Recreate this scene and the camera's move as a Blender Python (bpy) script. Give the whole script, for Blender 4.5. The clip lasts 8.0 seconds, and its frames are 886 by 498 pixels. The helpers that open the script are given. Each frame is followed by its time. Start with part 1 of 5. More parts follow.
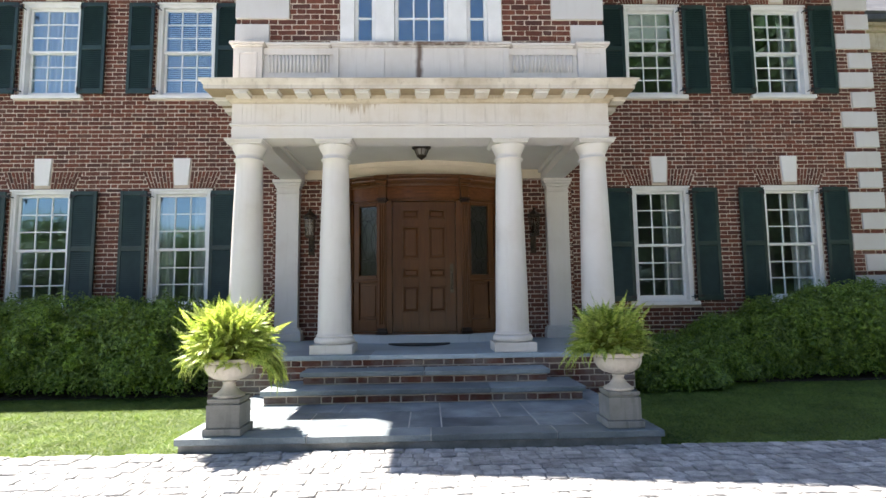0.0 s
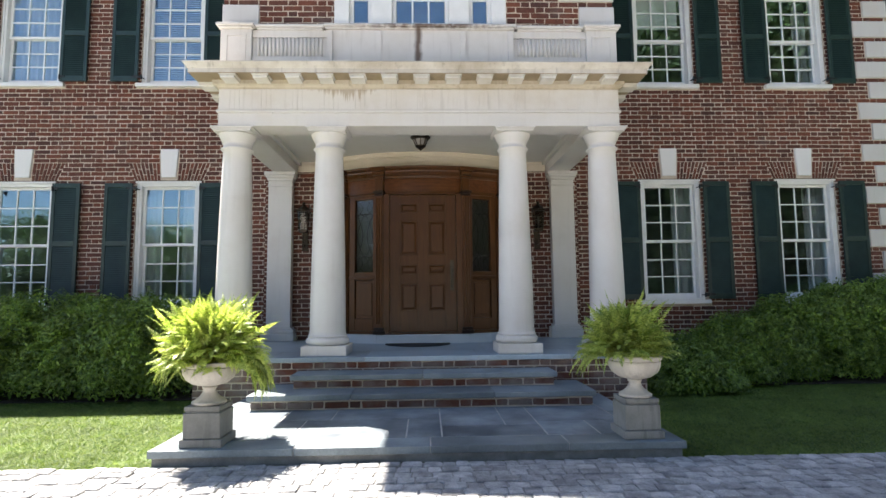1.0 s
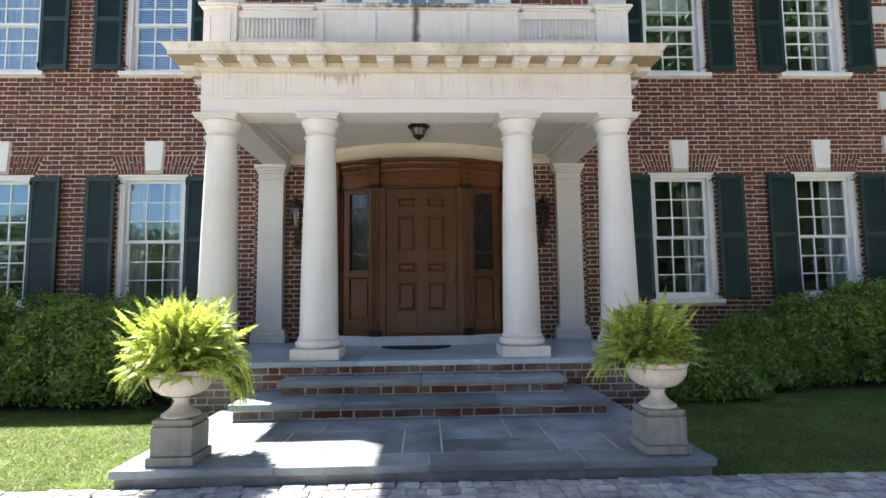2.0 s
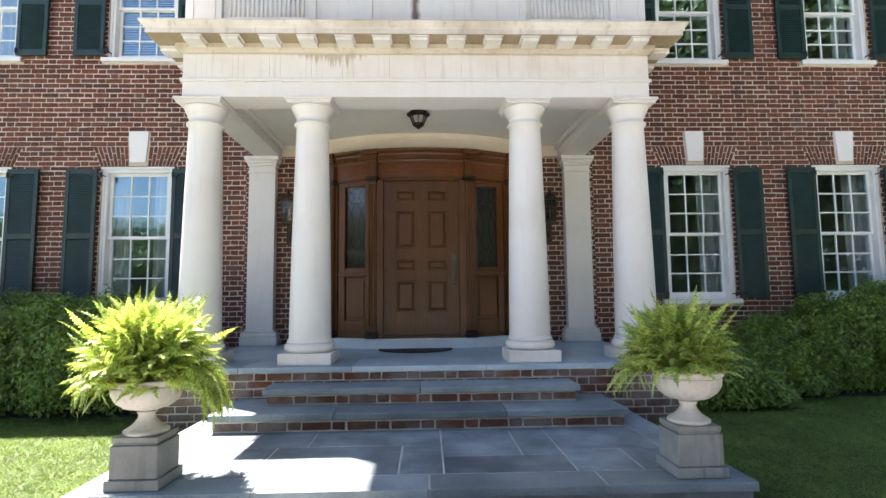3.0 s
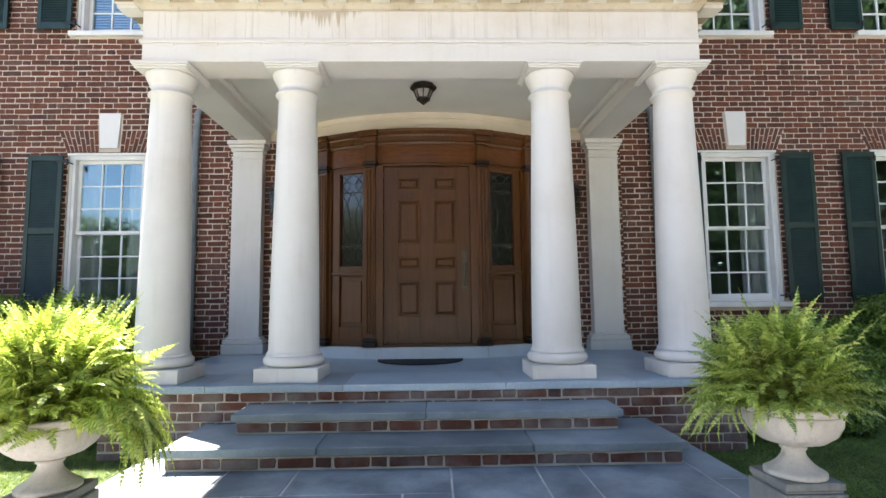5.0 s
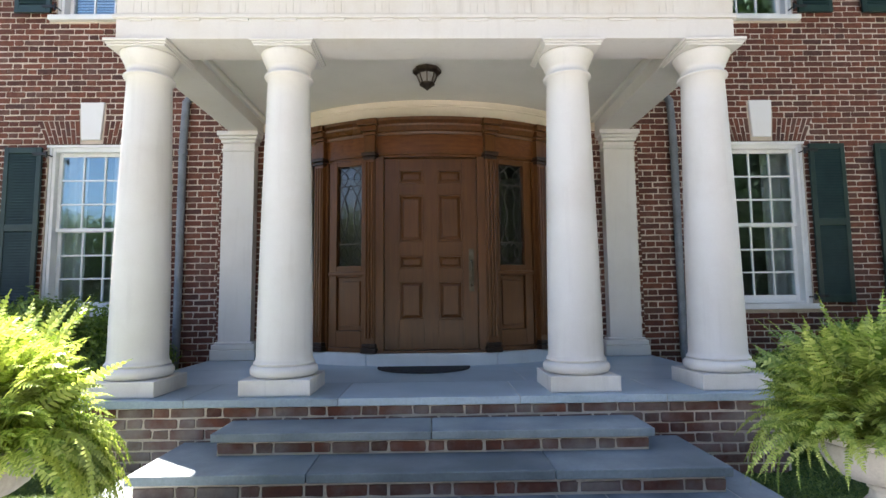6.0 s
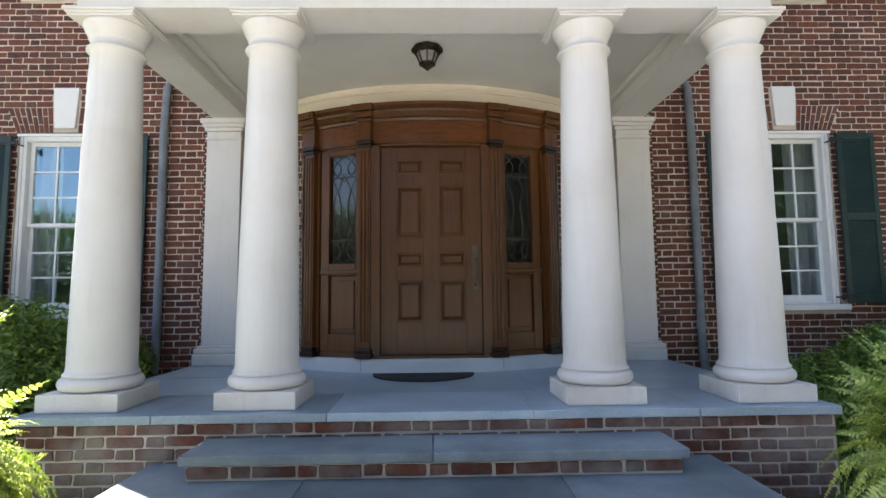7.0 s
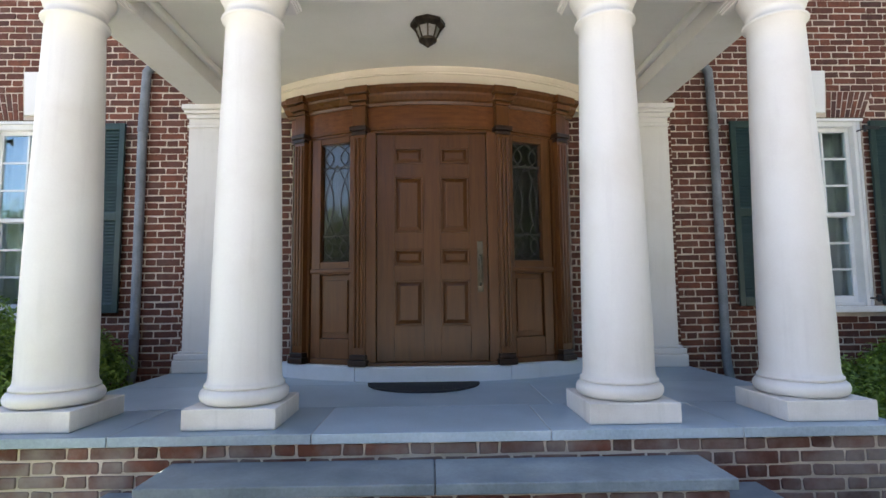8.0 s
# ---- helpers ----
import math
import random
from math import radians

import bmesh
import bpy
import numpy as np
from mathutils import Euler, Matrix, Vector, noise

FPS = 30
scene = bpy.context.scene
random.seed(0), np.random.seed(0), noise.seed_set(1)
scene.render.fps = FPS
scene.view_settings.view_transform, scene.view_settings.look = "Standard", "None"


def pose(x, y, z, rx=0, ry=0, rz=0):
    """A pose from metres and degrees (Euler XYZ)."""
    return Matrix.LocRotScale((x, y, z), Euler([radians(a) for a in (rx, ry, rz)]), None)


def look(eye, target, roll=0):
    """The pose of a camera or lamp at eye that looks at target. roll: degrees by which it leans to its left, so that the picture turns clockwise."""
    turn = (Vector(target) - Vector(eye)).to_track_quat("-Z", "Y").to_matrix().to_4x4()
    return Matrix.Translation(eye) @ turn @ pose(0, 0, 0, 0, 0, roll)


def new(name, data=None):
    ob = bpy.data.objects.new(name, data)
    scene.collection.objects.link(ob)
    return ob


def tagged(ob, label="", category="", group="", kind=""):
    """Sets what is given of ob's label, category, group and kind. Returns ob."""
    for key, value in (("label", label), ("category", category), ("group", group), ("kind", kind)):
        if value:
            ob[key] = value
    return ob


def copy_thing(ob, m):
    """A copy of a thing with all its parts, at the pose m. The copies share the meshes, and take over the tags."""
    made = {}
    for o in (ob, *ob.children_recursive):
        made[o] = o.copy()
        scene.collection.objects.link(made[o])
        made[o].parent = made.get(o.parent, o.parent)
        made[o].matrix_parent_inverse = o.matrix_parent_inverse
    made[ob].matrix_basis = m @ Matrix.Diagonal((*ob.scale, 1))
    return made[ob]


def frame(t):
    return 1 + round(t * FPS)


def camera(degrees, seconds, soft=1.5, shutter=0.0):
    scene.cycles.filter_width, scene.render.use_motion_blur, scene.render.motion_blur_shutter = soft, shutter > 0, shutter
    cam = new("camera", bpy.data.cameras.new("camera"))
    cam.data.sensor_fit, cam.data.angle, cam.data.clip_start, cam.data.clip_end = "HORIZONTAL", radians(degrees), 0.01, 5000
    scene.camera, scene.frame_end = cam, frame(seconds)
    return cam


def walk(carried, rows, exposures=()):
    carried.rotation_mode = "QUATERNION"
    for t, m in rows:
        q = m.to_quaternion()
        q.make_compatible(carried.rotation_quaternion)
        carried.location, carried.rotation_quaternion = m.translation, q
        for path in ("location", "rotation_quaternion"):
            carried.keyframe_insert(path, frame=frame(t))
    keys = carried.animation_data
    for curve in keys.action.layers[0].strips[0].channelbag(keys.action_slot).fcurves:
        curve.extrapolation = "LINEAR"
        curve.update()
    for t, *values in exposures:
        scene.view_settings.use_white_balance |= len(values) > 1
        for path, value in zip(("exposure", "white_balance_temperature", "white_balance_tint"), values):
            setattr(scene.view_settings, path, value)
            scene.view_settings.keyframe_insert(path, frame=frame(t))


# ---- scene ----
cam = camera(80.0, 8.0)
PATH = [
    (0, (0.054, -6.601, 0.646), (0.113, -4.612, 0.841), -0.7),
    (0.5, (0.049, -6.408, 0.655), (0.111, -4.418, 0.844), -0.6),
    (1, (0.048, -6.203, 0.65), (0.112, -4.213, 0.837), -0.6),
    (1.5, (0.056, -5.983, 0.65), (0.121, -3.993, 0.836), -0.7),
    (3, (0.063, -5.3, 0.655), (0.127, -3.309, 0.838), -0.6),
    (3.5, (0.06, -5.079, 0.668), (0.121, -3.088, 0.85), -0.6),
    (4, (0.06, -4.855, 0.663), (0.117, -2.864, 0.847), -0.6),
    (4.5, (0.061, -4.625, 0.668), (0.11, -2.634, 0.853), -0.6),
    (6, (0.028, -3.944, 0.707), (0.064, -1.953, 0.89), -0.6),
    (6.5, (0.01, -3.719, 0.712), (0.051, -1.728, 0.897), -0.6),
    (7, (0.007, -3.492, 0.719), (0.049, -1.501, 0.899), -0.6),
    (7.5, (0.007, -3.257, 0.73), (0.047, -1.265, 0.909), -0.6),
    (8, (0.0, -3.032, 0.73), (0.041, -1.041, 0.91), -0.6),
]
walk(cam, [(t, look(eye, target, roll)) for t, eye, target, roll in PATH],
     [(0.0, 2.34, 6450, 16), (1.5, 2.30, 6450, 16), (3.0, 2.69, 6450, 16), (4.5, 2.80, 6450, 16), (6.0, 2.75, 6450, 17), (7.0, 2.71, 6450, 17), (7.5, 2.75, 6450, 17), (8.0, 2.99, 6450, 18)])

# ---------------------------------------------------------------- light
SUN_WAY = Vector((0.38, -0.32, -1.0)).normalized()
world = bpy.data.worlds.new("sky")
scene.world = world
world.use_nodes = True
wn = world.node_tree.nodes
sky = wn.new("ShaderNodeTexSky")
sky.sky_type, sky.sun_disc = "NISHITA", False
sky.sun_elevation = math.asin(-SUN_WAY.z)
sky.sun_rotation = math.atan2(-SUN_WAY.x, -SUN_WAY.y)
world.node_tree.links.new(sky.outputs[0], wn["Background"].inputs[0])
wn["Background"].inputs[1].default_value = 0.054
sun = new("sun", bpy.data.lights.new("sun", "SUN"))
sun.data.energy, sun.data.angle, sun.data.color = 5.0, radians(0.53), (1.0, 0.93, 0.81)
sun.matrix_world = look((-6, 8, 20), Vector((-6, 8, 20)) + SUN_WAY)

# ---------------------------------------------------------------- plan (metres; porch floor is z = 0)
WALL = 2.52          # brick face of the house
BAY = 0.22           # brick face of the room over the porch
GROUND = -0.558
COURSE = 0.0744
CEIL = 2.93
EAVE = 6.45


# ---------------------------------------------------------------- materials
def shader(name):
    m = bpy.data.materials.new(name)
    m.use_nodes = True
    nt = m.node_tree
    return m, nt, nt.nodes["Principled BSDF"]


def link(nt, a, b):
    nt.links.new(a, b)


def noise_of(nt, vec, scale, detail=4, rough=0.55):
    n = nt.nodes.new("ShaderNodeTexNoise")
    n.inputs["Scale"].default_value = scale
    n.inputs["Detail"].default_value = detail
    n.inputs["Roughness"].default_value = rough
    link(nt, vec, n.inputs["Vector"])
    return n.outputs["Fac"]


def ramp(nt, fac, stops):
    r = nt.nodes.new("ShaderNodeValToRGB")
    els = r.color_ramp.elements
    while len(els) < len(stops):
        els.new(0.5)
    for e, (p, c) in zip(els, stops):
        e.position = p
        e.color = (*c, 1) if len(c) == 3 else c
    link(nt, fac, r.inputs[0])
    return r.outputs[0]


def mix(nt, kind, fac, a, b):
    n = nt.nodes.new("ShaderNodeMix")
    n.data_type, n.blend_type = "RGBA", kind
    for sock, v in ((n.inputs[0], fac), (n.inputs[6], a), (n.inputs[7], b)):
        if isinstance(v, (int, float)):
            sock.default_value = v
        elif isinstance(v, tuple):
            sock.default_value = (*v, 1)
        else:
            link(nt, v, sock)
    return n.outputs[2]


def maths(nt, op, a, b=None, clamp=False):
    n = nt.nodes.new("ShaderNodeMath")
    n.operation, n.use_clamp = op, clamp
    for sock, v in zip(n.inputs, (a, b)):
        if v is None:
            continue
        if isinstance(v, (int, float)):
            sock.default_value = v
        else:
            link(nt, v, sock)
    return n.outputs[0]


def place(nt, stretch=(1, 1, 1), own=False):
    if own:
        src = nt.nodes.new("ShaderNodeTexCoord").outputs["Object"]
    else:
        src = nt.nodes.new("ShaderNodeNewGeometry").outputs["Position"]
    m = nt.nodes.new("ShaderNodeMapping")
    m.inputs["Scale"].default_value = stretch
    link(nt, src, m.inputs["Vector"])
    return m.outputs[0]


def grey(v):
    return (v, v, v)


def surface(name, dark, light, rough=0.7, scale=3.0, fine=60.0, grain=0.25, bump=0.3, depth=0.004,
            stretch=(1, 1, 1), metal=0.0, spread=(0.35, 0.65), chance="", chance_by=0.3, spec=0.5, own=False):
    """A stained, grainy surface: two colours mixed at one scale, grain and relief at a finer one."""
    m, nt, p = shader(name)
    v = place(nt, stretch, own)
    col = ramp(nt, noise_of(nt, v, scale, 6), [(spread[0], dark), (spread[1], light)])
    g = noise_of(nt, v, fine, 5, 0.7)
    col = mix(nt, "MULTIPLY", 1.0, col, ramp(nt, g, [(0.25, grey(1 - grain)), (0.75, grey(1 + grain * 0.4))]))
    if chance:
        if chance == "object":
            r = nt.nodes.new("ShaderNodeObjectInfo").outputs["Random"]
        else:
            r = nt.nodes.new("ShaderNodeNewGeometry").outputs["Random Per Island"]
        col = mix(nt, "MULTIPLY", 1.0, col, ramp(nt, r, [(0, grey(1 - chance_by)), (1, grey(1 + chance_by))]))
    link(nt, col, p.inputs["Base Color"])
    rr = nt.nodes.new("ShaderNodeMapRange")
    rr.inputs["To Min"].default_value, rr.inputs["To Max"].default_value = max(0.03, rough - 0.12), min(1, rough + 0.12)
    link(nt, g, rr.inputs["Value"])
    link(nt, rr.outputs[0], p.inputs["Roughness"])
    p.inputs["Metallic"].default_value = metal
    p.inputs["Specular IOR Level"].default_value = spec
    if bump:
        b = nt.nodes.new("ShaderNodeBump")
        b.inputs["Strength"].default_value, b.inputs["Distance"].default_value = bump, depth
        link(nt, g, b.inputs["Height"])
        link(nt, b.outputs[0], p.inputs["Normal"])
    return m


def brick_surface(name, chance, worn=0.28):
    m, nt, p = shader(name)
    v = place(nt)
    if chance == "object":
        r = nt.nodes.new("ShaderNodeObjectInfo").outputs["Random"]
    else:
        r = nt.nodes.new("ShaderNodeNewGeometry").outputs["Random Per Island"]
    tone = ramp(nt, r, [(0.0, (0.078, 0.031, 0.023)), (0.12, (0.102, 0.036, 0.023)), (0.5, (0.132, 0.041, 0.024)),
                        (0.8, (0.172, 0.055, 0.030)), (1.0, (0.122, 0.056, 0.040))])
    blotch = noise_of(nt, v, 14, 5)
    col = mix(nt, "MULTIPLY", 0.8, tone, ramp(nt, blotch, [(0.3, grey(0.62)), (0.7, grey(1.2))]))
    lime = noise_of(nt, v, 2.2, 6, 0.65)
    col = mix(nt, "MIX", ramp(nt, lime, [(0.56 - worn * 0.3 + 0.084, grey(0)), (0.8 - worn * 0.3 + 0.084, grey(worn))]), col, (0.29, 0.25, 0.225))
    link(nt, col, p.inputs["Base Color"])
    p.inputs["Roughness"].default_value = 0.85
    b = nt.nodes.new("ShaderNodeBump")
    b.inputs["Strength"].default_value, b.inputs["Distance"].default_value = 0.6, 0.006
    link(nt, noise_of(nt, v, 55, 6, 0.7), b.inputs["Height"])
    link(nt, b.outputs[0], p.inputs["Normal"])
    return m


def leaf_surface(name, dark, light, rough=0.45, through_=0.35, chance="island", clump=2.5, vary=0.6):
    m, nt, p = shader(name)
    if chance == "island":
        r = nt.nodes.new("ShaderNodeNewGeometry").outputs["Random Per Island"]
    else:
        r = nt.nodes.new("ShaderNodeObjectInfo").outputs["Random"]
    col = ramp(nt, r, [(0, dark), (1, light)])
    v = place(nt)
    col = mix(nt, "MULTIPLY", vary, col, ramp(nt, noise_of(nt, v, clump, 3), [(0.3, grey(0.5)), (0.7, grey(1.35))]))
    link(nt, col, p.inputs["Base Color"])
    p.inputs["Roughness"].default_value = rough
    t = nt.nodes.new("ShaderNodeBsdfTranslucent")
    link(nt, mix(nt, "MULTIPLY", 1.0, col, (1.2, 1.2, 0.75)), t.inputs["Color"])
    s = nt.nodes.new("ShaderNodeMixShader")
    s.inputs[0].default_value = through_
    link(nt, p.outputs[0], s.inputs[1])
    link(nt, t.outputs[0], s.inputs[2])
    link(nt, s.outputs[0], nt.nodes["Material Output"].inputs[0])
    return m


def glass_surface(name, tint=(0.93, 0.95, 0.95), wobble=0.0, base=0.10, coat=(1, 1, 1)):
    m, nt, p = shader(name)
    nt.nodes.remove(p)
    lw = nt.nodes.new("ShaderNodeLayerWeight")
    lw.inputs["Blend"].default_value = 0.5
    gloss = maths(nt, "ADD", maths(nt, "MULTIPLY", maths(nt, "POWER", lw.outputs["Facing"], 4.0), 1 - base), base)
    a, g, s = (nt.nodes.new(k) for k in ("ShaderNodeBsdfTransparent", "ShaderNodeBsdfGlossy", "ShaderNodeMixShader"))
    a.inputs[0].default_value = (*tint, 1)
    g.inputs["Roughness"].default_value = 0.015
    g.inputs["Color"].default_value = (*coat, 1)
    link(nt, gloss, s.inputs[0])
    link(nt, a.outputs[0], s.inputs[1])
    link(nt, g.outputs[0], s.inputs[2])
    if wobble:
        b = nt.nodes.new("ShaderNodeBump")
        b.inputs["Strength"].default_value, b.inputs["Distance"].default_value = wobble, 0.01
        link(nt, noise_of(nt, place(nt), 2.5, 2), b.inputs["Height"])
        link(nt, b.outputs[0], g.inputs["Normal"])
    link(nt, s.outputs[0], nt.nodes["Material Output"].inputs[0])
    return m


def stone_surface(name, base, stain, amount, streak=0.0, rough=0.75, grain=0.08, relief=0.25):
    """Painted or cut stone with weather stains; streak adds run-off marks that hang from the joints."""
    m, nt, p = shader(name)
    v = place(nt)
    big = noise_of(nt, v, 1.7, 7, 0.62)
    col = mix(nt, "MIX", ramp(nt, big, [(0.45, grey(0)), (0.75, grey(amount))]), base, stain)
    run = noise_of(nt, place(nt, (9, 9, 0.7)), 1.6, 5, 0.6)
    if streak:
        col = mix(nt, "MIX", ramp(nt, run, [(0.55, grey(0)), (0.78, grey(streak))]), col, tuple(c * 0.45 for c in stain))
    g = noise_of(nt, v, 90, 5, 0.7)
    col = mix(nt, "MULTIPLY", 1.0, col, ramp(nt, g, [(0.25, grey(1 - grain)), (0.75, grey(1.02))]))
    link(nt, col, p.inputs["Base Color"])
    p.inputs["Roughness"].default_value = rough
    b = nt.nodes.new("ShaderNodeBump")
    b.inputs["Strength"].default_value, b.inputs["Distance"].default_value = relief, 0.003
    link(nt, g, b.inputs["Height"])
    link(nt, b.outputs[0], p.inputs["Normal"])
    return m


def wood_surface(name, dark, light, rough=0.38, along=(26, 26, 1.6)):
    m, nt, p = shader(name)
    v = place(nt, along)
    grain = noise_of(nt, v, 1.5, 6, 0.65)
    pore = noise_of(nt, place(nt, (160, 160, 6)), 1.0, 3, 0.6)
    tone = noise_of(nt, place(nt), 1.3, 3)
    col = ramp(nt, grain, [(0.3, dark), (0.7, light)])
    col = mix(nt, "MULTIPLY", 0.7, col, ramp(nt, tone, [(0.3, grey(0.65)), (0.7, grey(1.25))]))
    col = mix(nt, "MULTIPLY", 0.35, col, ramp(nt, pore, [(0.35, grey(0.7)), (0.55, grey(1.0))]))
    link(nt, col, p.inputs["Base Color"])
    rr = nt.nodes.new("ShaderNodeMapRange")
    rr.inputs["To Min"].default_value, rr.inputs["To Max"].default_value = rough - 0.08, rough + 0.14
    link(nt, tone, rr.inputs["Value"])
    link(nt, rr.outputs[0], p.inputs["Roughness"])
    b = nt.nodes.new("ShaderNodeBump")
    p.inputs["Specular IOR Level"].default_value = 0.32
    b.inputs["Strength"].default_value, b.inputs["Distance"].default_value = 0.15, 0.002
    link(nt, pore, b.inputs["Height"])
    link(nt, b.outputs[0], p.inputs["Normal"])
    return m


BRICK = brick_surface("brick_each", "object")
BRICK_MASS = brick_surface("brick_mass", "island")
BRICK_WORN = brick_surface("brick_weathered", "object", 0.75)
BRICK_WORN_MASS = brick_surface("brick_weathered_mass", "island", 0.75)
MORTAR = surface("mortar", (0.53, 0.445, 0.36), (0.68, 0.585, 0.485), 0.92, 5, 160, 0.2, 0.5, 0.003)
LIMESTONE = stone_surface("limestone", (0.69, 0.66, 0.615), (0.56, 0.47, 0.35), 0.35, 0.12, 0.75, 0.05, 0.15)
SILLSTONE = stone_surface("sill_stone", (0.68, 0.69, 0.69), (0.50, 0.49, 0.46), 0.5, 0.1)
CORNICE = stone_surface("cornice_stone", (0.66, 0.615, 0.54), (0.38, 0.32, 0.235), 0.95, 0.6)
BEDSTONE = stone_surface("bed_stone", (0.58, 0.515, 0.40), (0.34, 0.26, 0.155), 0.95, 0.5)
MODILLION = stone_surface("modillion_stone", (0.70, 0.67, 0.61), (0.56, 0.47, 0.34), 0.6, 0.25)
# ochre stain, darkened further to stand for the shade under the cornice
SOFFIT_SHADED = stone_surface("shaded_soffit_stone", (0.36, 0.28, 0.175), (0.19, 0.135, 0.075), 0.9, 0.3)
PAINT = stone_surface("column_paint", (0.70, 0.67, 0.625), (0.57, 0.515, 0.445), 0.5, 0.13, 0.55, 0.035, 0.10)
CREAM = surface("cream_paint", (0.64, 0.56, 0.42), (0.72, 0.63, 0.49), 0.6, 1.5, 80, 0.05, 0.1, 0.001)
CEILING = surface("ceiling_paint", (0.70, 0.675, 0.605), (0.76, 0.735, 0.665), 0.7, 1.5, 80, 0.05, 0.1, 0.001)
KEYSTONE = stone_surface("keystone_stone", (0.80, 0.785, 0.76), (0.60, 0.56, 0.50), 0.25, 0.05)
QUOIN = stone_surface("quoin_stone", (0.60, 0.59, 0.575), (0.52, 0.46, 0.40), 0.4, 0.1)
WHITE = surface("white_trim", (0.74, 0.74, 0.72), (0.82, 0.82, 0.80), 0.4, 4, 70, 0.06, 0.1, 0.001)
SHUTTER = surface("shutter_paint", (0.012, 0.030, 0.026), (0.020, 0.046, 0.038), 0.42, 6, 60, 0.2, 0.15, 0.001)
BLUESTONE = surface("bluestone", (0.250, 0.325, 0.372), (0.375, 0.460, 0.512), 0.34, 2.3, 55, 0.22, 0.3, 0.003,
                    spread=(0.25, 0.75), chance="object", chance_by=0.16)
BLUESTONE_DARK = surface("weathered_bluestone", (0.090, 0.112, 0.130), (0.235, 0.276, 0.298), 0.5, 2.7, 45, 0.3, 0.35, 0.003,
                         chance="object", chance_by=0.30)
BLUESTONE_MID = surface("dull_bluestone", (0.135, 0.170, 0.186), (0.265, 0.312, 0.330), 0.48, 2.0, 50, 0.26, 0.3, 0.003,
                        chance="object", chance_by=0.22)
JOINT = surface("paving_joint", (0.36, 0.35, 0.33), (0.52, 0.51, 0.48), 0.9, 8, 120, 0.2)
SETT = surface("granite_sett", (0.270, 0.276, 0.274), (0.50, 0.505, 0.498), 0.70, 12, 90, 0.5, 0.9, 0.010,
               chance="island", chance_by=0.28)
SETT_ONE = surface("granite_sett_each", (0.270, 0.276, 0.274), (0.50, 0.505, 0.498), 0.70, 12, 90, 0.5, 0.9, 0.010,
                   chance="object", chance_by=0.28)
SAND = surface("sett_joint", (0.20, 0.20, 0.19), (0.33, 0.325, 0.31), 0.95, 6, 150, 0.3, 0.6, 0.006)
WOOD = wood_surface("mahogany", (0.080, 0.030, 0.0085), (0.130, 0.050, 0.0140), 0.28)
WOOD_ACROSS = wood_surface("mahogany_frieze", (0.085, 0.028, 0.009), (0.185, 0.068, 0.022), 0.28, (2.0, 26, 26))
LEAD = surface("lead_came", (0.050, 0.045, 0.040), (0.12, 0.11, 0.10), 0.45, 20, 80, 0.2, metal=0.6)
LINTEL = surface("lintel_steel", (0.09, 0.075, 0.045), (0.16, 0.13, 0.08), 0.7, 9, 60, 0.3)
IRON = surface("black_iron", (0.010, 0.010, 0.010), (0.020, 0.020, 0.020), 0.5, 20, 80, 0.2)
BRONZE = surface("dark_bronze", (0.035, 0.026, 0.018), (0.09, 0.068, 0.045), 0.45, 12, 70, 0.3, metal=0.8)
BRASS = surface("aged_brass", (0.085, 0.072, 0.05), (0.15, 0.125, 0.09), 0.4, 14, 80, 0.3, metal=0.9)
PEDESTAL = stone_surface("pedestal_stone", (0.285, 0.285, 0.265), (0.115, 0.112, 0.098), 0.9, 0.6, 0.85, 0.22, 0.5)
URN = stone_surface("cast_stone", (0.60, 0.56, 0.50), (0.24, 0.215, 0.17), 0.8, 0.5, 0.85, 0.18, 0.4)
PLINTH = stone_surface("plinth_stone", (0.73, 0.69, 0.63), (0.47, 0.41, 0.33), 0.6, 0.25, 0.8, 0.10, 0.2)
PIPE = surface("painted_lead_pipe", (0.14, 0.16, 0.18), (0.22, 0.24, 0.265), 0.5, 5, 60, 0.25)
GLASS = glass_surface("window_glass", wobble=0.06, base=0.19, coat=(0.65, 0.89, 1.0))
LAMP_GLASS = glass_surface("lamp_glass", (0.55, 0.54, 0.50), 0.0, 0.04)
DOOR_GLASS = glass_surface("leaded_glass", (0.80, 0.83, 0.82), 0.12, 0.05)
DARK_WOOD = wood_surface("dark_mahogany", (0.014, 0.007, 0.004), (0.036, 0.016, 0.008), 0.35)
CURTAIN = surface("linen_curtain", (0.82, 0.82, 0.81), (0.88, 0.88, 0.87), 0.9, 4, 90, 0.1)
BLIND = surface("blind_slat", (0.78, 0.78, 0.78), (0.84, 0.84, 0.84), 0.5, 4, 90, 0.05)
ROOM = surface("room_plaster", (0.42, 0.40, 0.36), (0.50, 0.47, 0.43), 0.9, 2, 60, 0.06)
FLOORING = wood_surface("room_floor", (0.06, 0.03, 0.015), (0.12, 0.065, 0.035))
RUBBER = surface("rubber_mat", (0.010, 0.010, 0.011), (0.022, 0.022, 0.024), 0.8, 30, 200, 0.3, 0.8, 0.004)
LEAF = leaf_surface("hedge_leaf", (0.070, 0.140, 0.026), (0.290, 0.420, 0.075), 0.42, 0.36, clump=3.2, vary=0.8)
FERN = leaf_surface("fern_frond", (0.15, 0.25, 0.034), (0.60, 0.67, 0.21), 0.38, 0.45, "object")
FERN_MASS = leaf_surface("fern_frond_mass", (0.15, 0.25, 0.034), (0.60, 0.67, 0.21), 0.38, 0.45)
GRASS = leaf_surface("grass_blade", (0.042, 0.110, 0.024), (0.250, 0.335, 0.080), 0.55, 0.45)
TREE = leaf_surface("tree_leaf", (0.022, 0.045, 0.010), (0.070, 0.115, 0.025), 0.5, 0.3)
